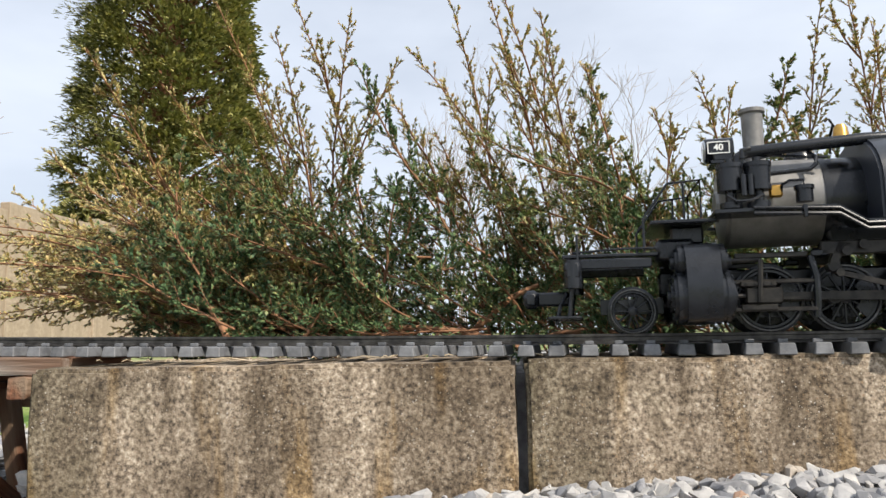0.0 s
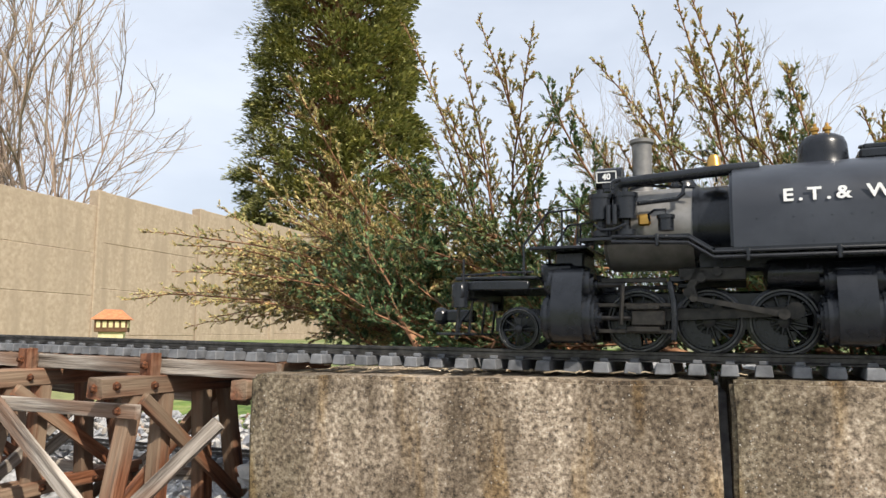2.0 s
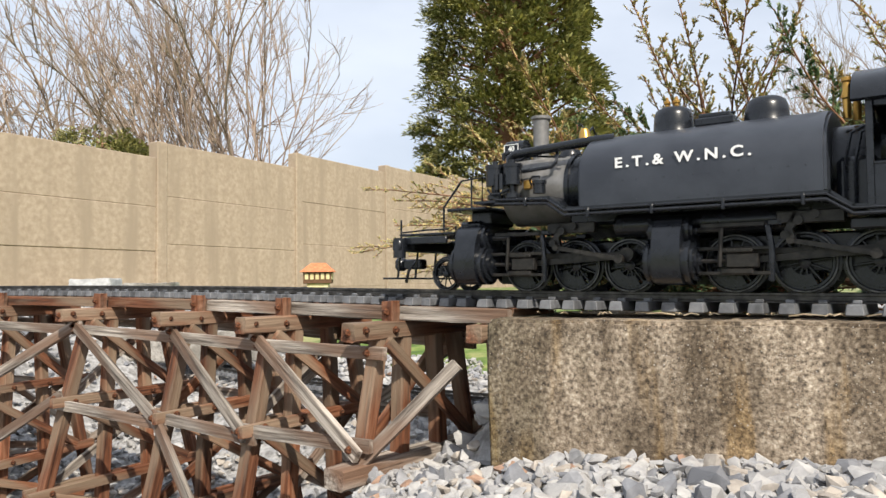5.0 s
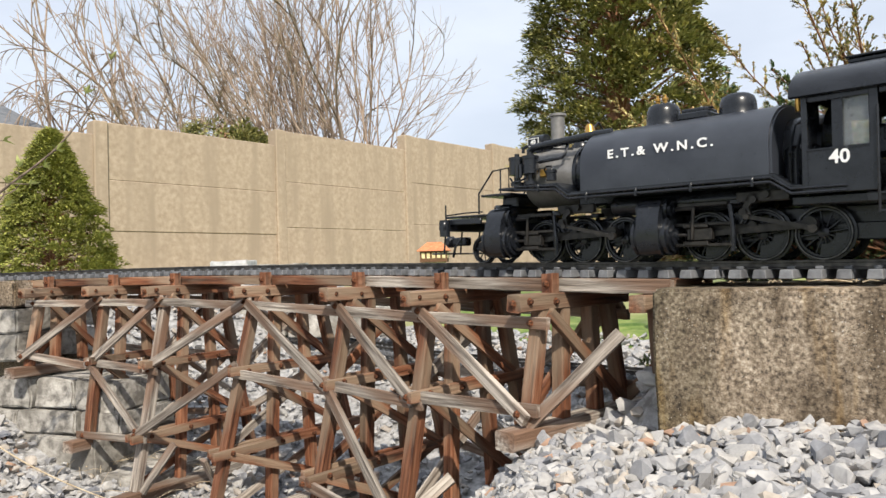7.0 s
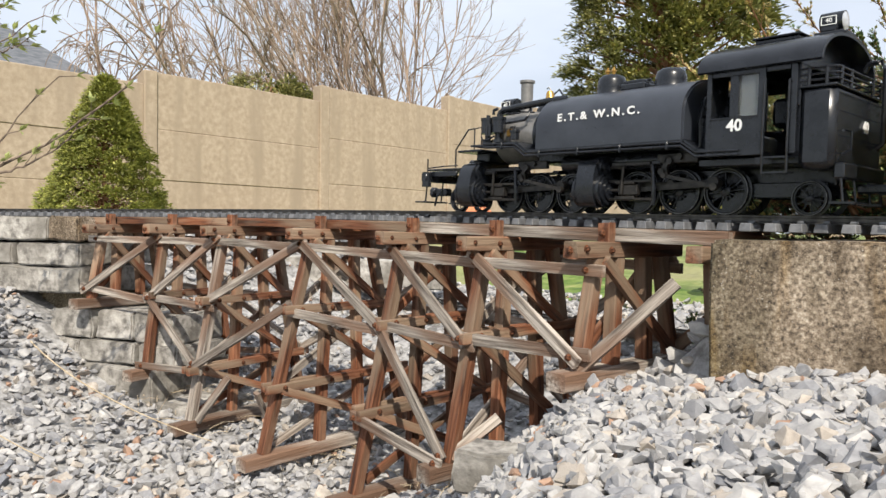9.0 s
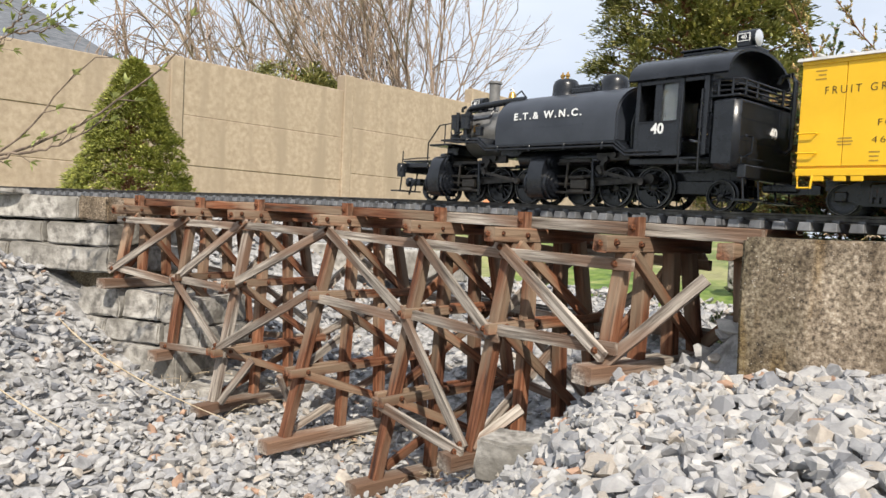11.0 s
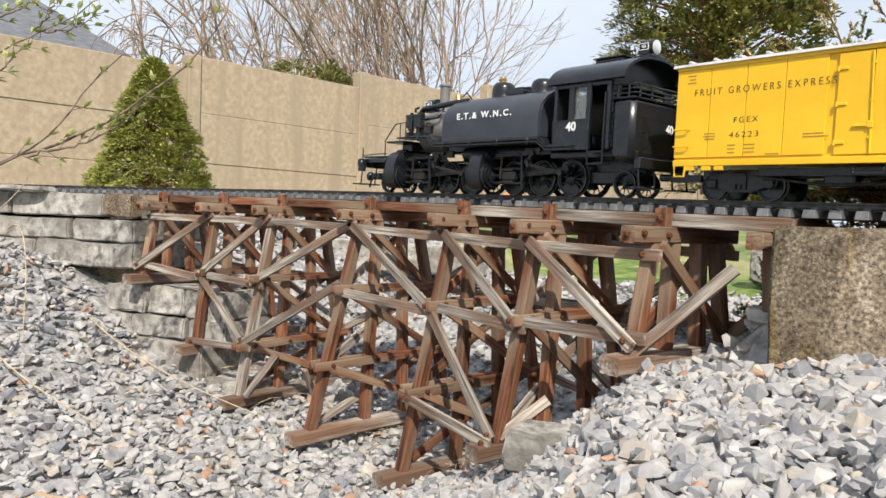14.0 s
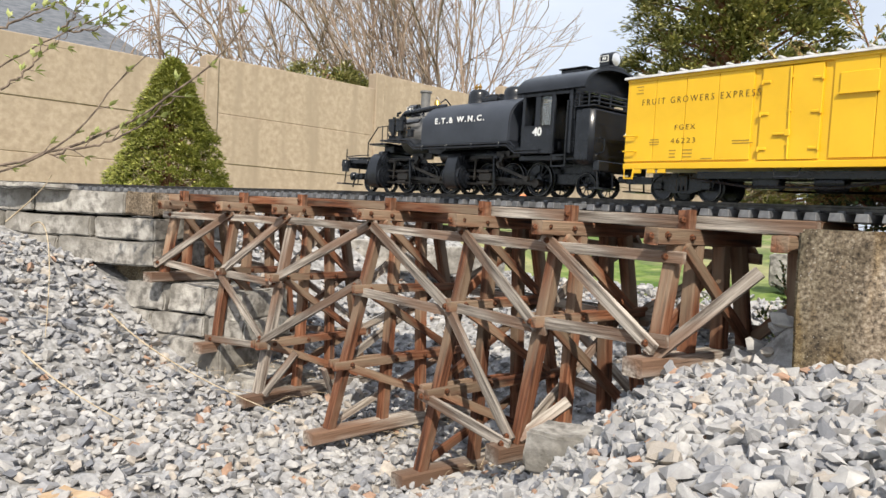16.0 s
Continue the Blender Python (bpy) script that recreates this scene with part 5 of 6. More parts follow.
    for z in (.127, .1325, .138):
        tube(bm, [(-.506, .064, z), (-.538, .064, z), (-.5395, .062, z), (-.5395, -.062, z), (-.538, -.064, z), (-.506, -.064, z)], .0012, 6)
    for x, y in ((-.514, .064), (-.53, .064), (-.5395, .055), (-.5395, .03), (-.5395, -.03), (-.5395, -.055)):
        tube(bm, [(x, y, .122), (x, y, .1395)], .0016, 6)
    part("bunker_rail", bm, BLACK, lo, smooth=True)
    lettering("rear_number", "40", .016, WHITE, lo, pose(-.5405, -.012, .088) @ pose(0, 0, 0, 90, 0, -90), bold=.0004, label="white painted rear number")
    bm = bmesh.new()
    tube(bm, [(-.541, -.04, .07), (-.548, -.04, .075), (-.548, -.04, .15), (-.542, -.043, .158), (-.53, -.046, .158), (-.526, -.046, .15)], .003, 8)
    part("rear_pipe", bm, BLACK, lo, smooth=True)
    bm = bmesh.new()
    tube(bm, [(-.541, .05, .058), (-.549, .05, .062), (-.549, .05, .078), (-.541, .05, .08)], .0012, 6)
    part("grab_iron", bm, BLACK, lo, smooth=True)
    bm = bmesh.new()
    box(bm, (-.541, 0, .042), (.010, .112, .015), bev=.0015)
    for sg in (1, -1):
        box(bm, (-.545, sg * .038, .012), (.022, .04, .002))
        for yy in (.02, .054):
            tube(bm, [(-.542, sg * yy, .04), (-.545, sg * yy, .013)], .0013, 6)
    box(bm, (-.56, 0, .027), (.04, .01, .009), bev=.002)
    part("rear_beam", bm, BLACK, lo)
    bm = bmesh.new()
    box(bm, (-.512, 0, .1815), (.03, .03, .004), bev=.001)
    cyl(bm, (-.50, 0, .1945), (-.5215, 0, .1945), .0105, seg=24)
    box(bm, (-.510, 0, .190), (.016, .024, .012), bev=.001)
    rl = part("rear_headlight", bm, BLACK, lo, smooth=True)
    bm = bmesh.new()
    lathe(bm, [(.0095, -.001), (.0092, .0), (.006, .0012), (.001, .0018)], (-.5218, 0, .1945), (-1, 0, 0), 24)
    part("lens", bm, LENS, rl, "clear headlamp lens", smooth=True)
    bm = bmesh.new()
    for z in (.1905, .1985):
        box(bm, (-.510, .0126, z), (.0145, .0006, .0008))
    for x in (-.517, -.503):
        box(bm, (x, .0126, .1945), (.0008, .0006, .0088))
    part("number_board", bm, WHITE, rl, "white-edged number board")
    lettering("number", "40", .0065, WHITE, rl, side(-.510, .0124, .1945))
    return lo, fe


# ---- refrigerator car ----
def car_truck(par, x):
    """A two-axle truck about its own middle."""
    bm = bmesh.new()
    for sg in (1, -1):
        m = axes((0, sg * .030, 0), (1, 0, 0), (0, 0, 1), (0, -1, 0))
        prism(bm, [(-.042, .021), (-.034, .027), (-.014, .034), (.014, .034), (.034, .027), (.042, .021), (.04, .013), (.028, .014), (.012, .009), (-.012, .009), (-.028, .014), (-.04, .013)], -.003, .003, m)
        for k in (-.006, 0, .006):
            cyl(bm, (k, sg * .0335, .012), (k, sg * .0335, .027), .0024, seg=8)
        for k in (-.033, .033):
            box(bm, (k, sg * .0335, .018), (.012, .005, .010), bev=.001)
    box(bm, (0, 0, .024), (.016, .07, .016), bev=.002)
    tr = part("truck", bm, BLACK, par, "black cast side-frame truck", smooth=True)
    tr.matrix_basis = pose(x, 0, 0)
    for k in (-.033, .033):
        SPIN_CAR.append((wheelset("wheelset", .0155, tr, k, BLACK, 0), k, .0155))
    return tr


SPIN_CAR = []


def reefer():
    """Ice-bunker car: its middle at the origin, wheels on z = 0."""
    car = empty("refrigerator_car")
    tagged(car, "bright yellow refrigerator boxcar model with black lettering and grey roof", "railway car")
    L, W, z0, z1 = .412, .132, .0365, .148
    bm = bmesh.new()
    box(bm, (0, 0, (z0 + z1) / 2 + .002), (L, W - .004, z1 - z0 - .004), bev=.001)
    for sg in (1, -1):
        box(bm, (0, sg * (W / 2 - .0005), z0 + .003), (L, .003, .007), bev=.0006)
        box(bm, (0, sg * (W / 2 - .0005), z1 - .002), (L, .003, .006), bev=.0006)
        for x in (-.185, -.165, -.15, .15, .165, .185):
            box(bm, (x, sg * (W / 2 - .001), z0 - .0025), (.011, .003, .006), bev=.0005)
    body = part("body", bm, YELLOW, car)
    n = 10
    bm = bmesh.new()
    box(bm, (0, 0, 0), (L / n - .0006, .002, z1 - z0 - .012), bev=.0003)
    panel = part("side_panel", bm, YELLOW, body)
    spots = [(-L / 2 + (k + .5) * L / n, sg * (W / 2 - .0012), (z0 + z1) / 2 + .003) for sg in (1, -1) for k in range(n) if abs(-L / 2 + (k + .5) * L / n) > .03]
    for k, spot in enumerate(spots):
        ob = panel if k == 0 else new("side_panel", panel.data)
        ob.parent, ob.matrix_basis = body, pose(*spot)
    for sg in (1, -1):
        for h, dx in ((-1, -.0160), (1, .0160)):
            bm = bmesh.new()
            box(bm, (dx, sg * (W / 2 - .0011), (z0 + z1) / 2 + .001), (.0315, .0036, z1 - z0 - .014), bev=.0005)
            for z in (.056, .093, .127):
                box(bm, (dx + h * .0105, sg * (W / 2 + .0012), z), (.009, .002, .0032), bev=.0006)
                cyl(bm, (dx + h * .0155, sg * (W / 2 + .0012), z - .0026), (dx + h * .0155, sg * (W / 2 + .0012), z + .0026), .0016, seg=8)
            part("door_leaf", bm, YELLOW, body, "insulated hinged door leaf")
        bm = bmesh.new()
        cyl(bm, (-.001, sg * (W / 2 + .0016), .045), (.001, sg * (W / 2 + .0016), .141), .0011, seg=8)
        box(bm, (.008, sg * (W / 2 + .0022), .0715), (.015, .002, .0028), bev=.0006)
        box(bm, (.0, sg * (W / 2 + .0025), .072), (.006, .002, .007), bev=.0008)
        for z in (.06, .095, .13):
            box(bm, (0, sg * (W / 2 + .0014), z), (.004, .002, .003), bev=.0005)
        part("latch_bar", bm, YELLOW, body)
        bm = bmesh.new()
        box(bm, (-.066, sg * (W / 2 + .0006), .119), (.036, .002, .021), bev=.0006)
        box(bm, (-.066, sg * (W / 2 + .0014), .109), (.038, .003, .0018))
        part("placard_board", bm, YELLOW, body)
        bm = bmesh.new()
        for x in (-.197, .197):
            for z in (.058, .077, .096, .115):
                if x > 0 and z > .09:
                    continue
                tube(bm, [(x - .009, sg * (W / 2), z), (x - .009, sg * (W / 2 + .004), z), (x + .008, sg * (W / 2 + .004), z), (x + .008, sg * (W / 2), z)], .0009, 6)
            tube(bm, [(x - .007, sg * (W / 2), z0), (x - .006, sg * (W / 2 + .001), z0 - .012), (x + .006, sg * (W / 2 + .001), z0 - .012), (x + .007, sg * (W / 2), z0)], .0014, 6)
        part("grab_iron", bm, YELLOW, body)
        bm = bmesh.new()
        tube(bm, [(-.014, sg * .062, z0), (-.013, sg * .065, z0 - .010), (.013, sg * .065, z0 - .010), (.014, sg * .062, z0)], .001, 6)
        part("door_step", bm, BLACK, body)
    bm = bmesh.new()
    prism(bm, [(-.070, z1 - .001), (.070, z1 - .001), (.069, z1 + .002), (.03, z1 + .0065), (0, z1 + .008), (-.03, z1 + .0065), (-.069, z1 + .002)], -L / 2 - .004, L / 2 + .004,
          axes((0, 0, 0), (0, 1, 0), (0, 0, 1), (1, 0, 0)))
    box(bm, (0, 0, z1 + .0105), (L, .022, .002))
    bmesh.ops.recalc_face_normals(bm, faces=bm.faces)
    roof = part("roof", bm, ROOFGREY, car, "pale grey ribbed roof")
    bm = bmesh.new()
    box(bm, (0, 0, 0), (.004, .136, .003), bev=.0008)
    rib = part("roof_rib", bm, ROOFGREY, roof)
    for k in range(14):
        ob = rib if k == 0 else new("roof_rib", rib.data)
        ob.parent, ob.matrix_basis = roof, pose(-L / 2 + .015 + k * (L - .03) / 13, 0, z1 + .0042)
    bm = bmesh.new()
    box(bm, (0, 0, .030), (L - .02, .03, .010))
    for sg in (1, -1):
        box(bm, (0, sg * .045, .030), (L * .55, .004, .008))
        tube(bm, [(-.12, sg * .05, .026), (-.05, sg * .05, .017), (.05, sg * .05, .017), (.12, sg * .05, .026)], .0015, 6)
    cyl(bm, (-.05, .035, .022), (-.02, .035, .022), .009, seg=16)
    box(bm, (.035, .03, .022), (.03, .02, .014), bev=.002)
    box(bm, (.225, 0, .026), (.04, .009, .009))
    box(bm, (-.225, 0, .026), (.04, .009, .009))
    part("underframe", bm, BLACK, car)
    car_truck(car, .141)
    car_truck(car, -.141)
    y = W / 2 - .0001
    lettering("owner_name", "FRUIT GROWERS EXPRESS", .0108, DARKINK, car, side(.1085, y, .1172), across=.150, bold=-.00016, spacing=1.45, label="black stencilled owner's name")
    lettering("reporting_mark", "FGEX", .0088, DARKINK, car, side(.1225, y, .0845), across=.0265, bold=-.00012, spacing=1.3, label="black stencilled reporting mark")
    lettering("car_number", "46223", .0088, DARKINK, car, side(.1235, y, .0688), across=.032, bold=-.00012, spacing=1.3, label="black stencilled car number")
    bm = bmesh.new()
    for x, z, w in ((.163, .0715, .012), (.163, .0685, .014), (.163, .0655, .012), (.137, .058, .009), (.117, .058, .012), (.137, .054, .008), (.117, .054, .012), (.137, .050, .008), (.117, .050, .012),
                    (.092, .0475, .014), (.188, .137, .010), (.187, .133, .007), (.188, .129, .010), (.052, .0665, .020), (.05, .0635, .024)):
        box(bm, (x, y, z), (w, .0004, .0013))
    part("small_print", bm, FAINTINK, car, "faint stencilled data lines")
    return car


LOCO, FRONT = locomotive()
REEFER = reefer()


# ---- plants ----
def unit(v):
    return v / np.maximum(np.linalg.norm(v, axis=-1, keepdims=True), 1e-9)


def spindles(p, d, length, width, flat=1.0):
    """Small pointed leaves: four corners and four faces each."""
    d = unit(d)
    ref = np.where(np.abs(d[:, 2:3]) < .9, [[0, 0, 1.0]], [[1.0, 0, 0]])
    x = unit(np.cross(ref, d))
    y = np.cross(d, x) * flat
    mid = p + d * (length * .45)[:, None]
    w = width[:, None]
    v = np.stack([p, mid + x * w, mid + (-.6 * x + .8 * y) * w, p + d * length[:, None]], 1)
    f = np.array([[0, 2, 1], [3, 1, 2], [0, 1, 3], [0, 3, 2]])
    n = len(p)
    return v.reshape(-1, 3), (f[None] + (np.arange(n) * 4)[:, None, None]).reshape(-1, 3)


def limbs(lines, sides=4):
    """Tapered round limbs along polylines [(points, r0, r1)]."""
    vs, fs, base = [], [], 0
    for pts, r0, r1 in lines:
        pts = np.asarray(pts, float)
        k = len(pts)
        d = unit(np.gradient(pts, axis=0))
        ref = np.array([0, 0, 1.0]) if abs(d[:, 2]).mean() < .8 else np.array([1.0, .2, 0])
        x = unit(np.cross(np.broadcast_to(ref, d.shape), d))
        y = np.cross(d, x)
        r = np.linspace(r0, r1, k)[:, None, None]
        a = np.arange(sides) * 2 * np.pi / sides
        ring = pts[:, None] + (x[:, None] * np.cos(a)[None, :, None] + y[:, None] * np.sin(a)[None, :, None]) * r
        vs.append(ring.reshape(-1, 3))
        i, j = np.meshgrid(np.arange(k - 1), np.arange(sides), indexing='ij')
        A = i * sides + j
        B = i * sides + (j + 1) % sides
        fs.append(np.stack([A, B, B + sides, A + sides], -1).reshape(-1, 4) + base)
        base += k * sides
    return np.concatenate(vs), np.concatenate(fs)


def grow(g, p, d, length, n, bend, up):
    """A wandering shoot that slowly turns upward."""
    pts = [p]
    d = d / np.linalg.norm(d)
    for _ in range(n):
        d = d + g.normal(0, bend, 3) + np.array([0, 0, up])
        d = d / np.linalg.norm(d)
        pts.append(pts[-1] + d * length / n)
    return np.array(pts)


def clear_of_train(p):
    c = np.interp(p[..., 0], LINE_C[::-1, 0], LINE_C[::-1, 1])
    return (p[..., 1] - c > .082) | (p[..., 2] > .225)


def twist(g, ax, n):
    """Random directions square to ax."""
    return unit(np.cross(np.broadcast_to(ax, (n, 3)), g.normal(size=(n, 3))))


class Shrub:
    """Gathers stems and scale leaves of one shrub."""

    def __init__(self, seed):
        self.g = np.random.default_rng(seed)
        self.wood, self.p, self.d, self.n, self.tone = [], [], [], [], []

    def tuft(self, twig, count, tone, start=.1, long=1.0):
        """Scale leaves standing forward all round a twig."""
        g, k = self.g, len(twig) - 1
        v = g.uniform(start, 1.0, count)
        i = np.minimum((v * k).astype(int), k - 1)
        seg = twig[i + 1] - twig[i]
        self.p.append(twig[i] + seg * (v * k - i)[:, None])
        self.d.append(unit(seg) * .9 + twist(g, unit(twig[-1] - twig[0]), count) * g.uniform(.35, .8, (count, 1)))
        self.n.append(g.uniform(.0040, .0070, count) * long)
        self.tone.append(np.full(count, tone) + g.normal(0, .22, count))

    def leader(self, way, r, tone, side=.05, gap=.011, bare=.12, fine=3, leaf=1.0):
        """A shoot along a line of points with branchlets on all sides, shorter towards the tip."""
        g = self.g
        ok = clear_of_train(way)
        if not ok.all():
            way = way[:int(np.argmin(ok))]
            if len(way) < 4:
                return
        u = np.concatenate([[0], np.cumsum(np.linalg.norm(np.diff(way, axis=0), axis=1))])
        L = u[-1]
        self.wood.append((way, r * .7, .0007))
        at = bare * L
        turn = g.uniform(0, 6.28)
        while at < L:
            f = at / L
            p = np.array([np.interp(at, u, way[:, k]) for k in range(3)])
            i = min(int(np.searchsorted(u, at)), len(way) - 1)
            ax = unit((way[i] - way[i - 1])[None])[0]
            turn += 2.4 + g.normal(0, .4)
            a = unit(np.cross(ax, [.31, .2, .93])[None])[0]
            b = np.cross(ax, a)
            out = a * math.cos(turn) + b * math.sin(turn)
            l = (side * (1 - f) ** .75 * g.uniform(.55, 1.15) + .009)
            tw = grow(g, p, ax * .85 + out * .62, l, 4, .09, .05)
            if not clear_of_train(tw).all():
                at += gap
                continue
            self.wood.append((tw, .00065, .0003))
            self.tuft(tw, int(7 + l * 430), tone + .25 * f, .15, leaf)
            if l > .022:
                for q in range(fine):
                    w = g.uniform(.15, .85)
                    j = min(int(w * 4), 3)
                    o = tw[j] + (tw[j + 1] - tw[j]) * (w * 4 - j)
                    dd = unit((tw[j + 1] - tw[j])[None])[0]
                    sub = grow(g, o, dd * .9 + twist(g, dd, 1)[0] * .6, l * g.uniform(.25, .5) * (1.1 - .5 * w), 3, .1, .03)
                    self.wood.append((sub, .0004, .0002))
                    self.tuft(sub, int(6 + l * 200), tone + .2 * f + .1, .1, leaf)
            at += gap * g.uniform(.7, 1.3)
        tail = way[-4:]
        self.tuft(tail, 26, tone + .3, .2, 1.1)

    def build(self, name, label, mats):
        p, d, n, tone = (np.concatenate(x) for x in (self.p, self.d, self.n, self.tone))
        keep = clear_of_train(p)
        p, d, n, tone = p[keep], d[keep], n[keep], tone[keep]
        v, f = spindles(p, d, n, n * self.g.uniform(.24, .36, len(n)))
        e = empty(name)
        tagged(e, label, "shrub")
        vv, ff = limbs(self.wood, 3)
        soup("stem", vv, ff, BARK, e, "orange-brown woody stems", smooth=True)
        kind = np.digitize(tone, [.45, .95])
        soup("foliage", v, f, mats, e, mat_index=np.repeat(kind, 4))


def bow(a, b, sag, n=14):
    """A line of points from a to b, bowed by sag at its middle."""
    u = np.linspace(0, 1, n)[:, None]
    a, b = np.array(a, float), np.array(b, float)
    return a + (b - a) * u + np.array(sag) * (4 * u * (1 - u))


# upright leaders: foot x, tip x, tip y, tip z
LEADERS = [
    (0.11, 0.08, 0.17, 0.39),
    (0.20, 0.17, 0.18, 0.40),
    (0.18, 0.23, 0.18, 0.38),
    (0.15, 0.14, 0.19, 0.36),
    (0.32, 0.26, 0.24, 0.29),
    (0.40, 0.30, 0.18, 0.32),
    (0.38, 0.35, 0.20, 0.39),
    (0.45, 0.39, 0.20, 0.42),
    (0.47, 0.43, 0.16, 0.35),
    (0.53, 0.48, 0.16, 0.29),
    (0.67, 0.61, 0.24, 0.31),
    (0.77, 0.75, 0.24, 0.40),
    (0.84, 0.78, 0.24, 0.42),
    (0.61, 0.57, 0.28, 0.28),
    (0.78, 0.70, 0.25, 0.28),
    (0.42, 0.37, 0.22, 0.41),
    (0.86, 0.81, 0.25, 0.36),
    (0.35, 0.31, 0.26, 0.26),
    (0.51, 0.47, 0.20, 0.26),
]
# arching boughs that reach out over the trestle's end: tip
BOUGHS = [(-.041, .125, .329), (-.51, .445, .103), (-.406, .53, .265),
    (-0.34, 0.45, 0.17),
    (-0.33, 0.45, 0.13),
    (-0.39, 0.45, 0.11),
    (-0.41, 0.45, 0.05),
    (-0.36, 0.45, 0.22),
    (-0.18, 0.40, 0.28),
    (-0.08, 0.38, 0.26),
    (-0.29, 0.42, 0.12),
    (-0.04, 0.30, 0.35),
    (-0.16, 0.40, 0.29),
]


def junipers():
    sh = Shrub(21)
    g = sh.g
    for fx, tx, ty, tz in LEADERS:
        foot = (fx + (fx - tx) * .9, .40 + g.uniform(-.04, .06), -.01)
        way = bow(foot, (tx, ty, tz), ((tx - fx) * -.18, .03, .02)) + np.cumsum(g.normal(0, .0012, (14, 3)), 0)
        sh.leader(way, .0042, .88, side=.060, gap=.0105, bare=.25, leaf=.76)
        for q in range(2):
            i = g.integers(4, 11)
            d = unit((way[i + 1] - way[i])[None])[0]
            sub = grow(g, way[i], d + twist(g, d, 1)[0] * .55, np.linalg.norm(way[-1] - way[i]) * g.uniform(.45, .75), 10, .05, .05)
            sh.leader(sub, .0022, .86, side=.034, gap=.011, leaf=.76)
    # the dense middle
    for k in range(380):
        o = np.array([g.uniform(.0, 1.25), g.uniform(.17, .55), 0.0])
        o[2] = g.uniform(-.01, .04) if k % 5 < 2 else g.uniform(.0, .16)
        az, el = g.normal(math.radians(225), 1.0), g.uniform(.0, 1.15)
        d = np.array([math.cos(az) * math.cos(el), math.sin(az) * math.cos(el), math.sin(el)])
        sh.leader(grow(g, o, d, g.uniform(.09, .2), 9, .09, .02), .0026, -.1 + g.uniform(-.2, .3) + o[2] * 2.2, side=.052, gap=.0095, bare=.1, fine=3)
    # thick old limbs that show low down
    for x, y, dx, dz in ((.10, .20, -.07, .075), (.42, .23, -.18, .03), (.20, .25, -.08, .05), (.56, .22, -.12, .02), (.33, .27, .1, .08)):
        sh.wood.append((bow((x, y, .0), (x + dx, y + .04, dz), (0, 0, .012), 8), .0058, .003))
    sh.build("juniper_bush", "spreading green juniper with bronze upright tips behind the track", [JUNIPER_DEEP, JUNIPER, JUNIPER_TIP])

    sh = Shrub(23)
    g = sh.g
    tips = list(BOUGHS)
    for k in range(78):
        x = g.uniform(-.36, .12)
        tips.append((x, g.uniform(.22, .52), g.uniform(.0, .25) if x > -.25 else g.uniform(.03, .2)))
    for k, (x, y, z) in enumerate(tips):
        foot = (g.uniform(.08, .30), g.uniform(.30, .48), g.uniform(-.01, .03))
        way = bow(foot, (x, y, z), (-.03, 0, .035 if z < .2 else .01)) + np.cumsum(g.normal(0, .0012, (14, 3)), 0)
        sh.leader(way, .0034, .92 - .4 * max(0, x + .10), side=.062, gap=.0105, bare=.12, fine=3, leaf=.85)
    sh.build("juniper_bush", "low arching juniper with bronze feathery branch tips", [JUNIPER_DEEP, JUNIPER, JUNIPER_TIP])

    sh = Shrub(22)
    g = sh.g
    for k in range(22):
        o = np.array([g.uniform(-.17, .02), g.uniform(.36, .52), 0.0])
        o[2] = float(height(o[0], o[1])) - .004
        az, el = g.normal(math.radians(230), 1.1), g.uniform(.4, 1.2)
        sh.leader(grow(g, o, np.array([math.cos(az) * math.cos(el), math.sin(az) * math.cos(el), math.sin(el)]), g.uniform(.08, .15), 9, .09, .03), .0024, .35, side=.045, gap=.0095)
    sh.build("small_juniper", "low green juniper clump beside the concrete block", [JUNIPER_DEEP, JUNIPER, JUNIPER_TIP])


junipers()


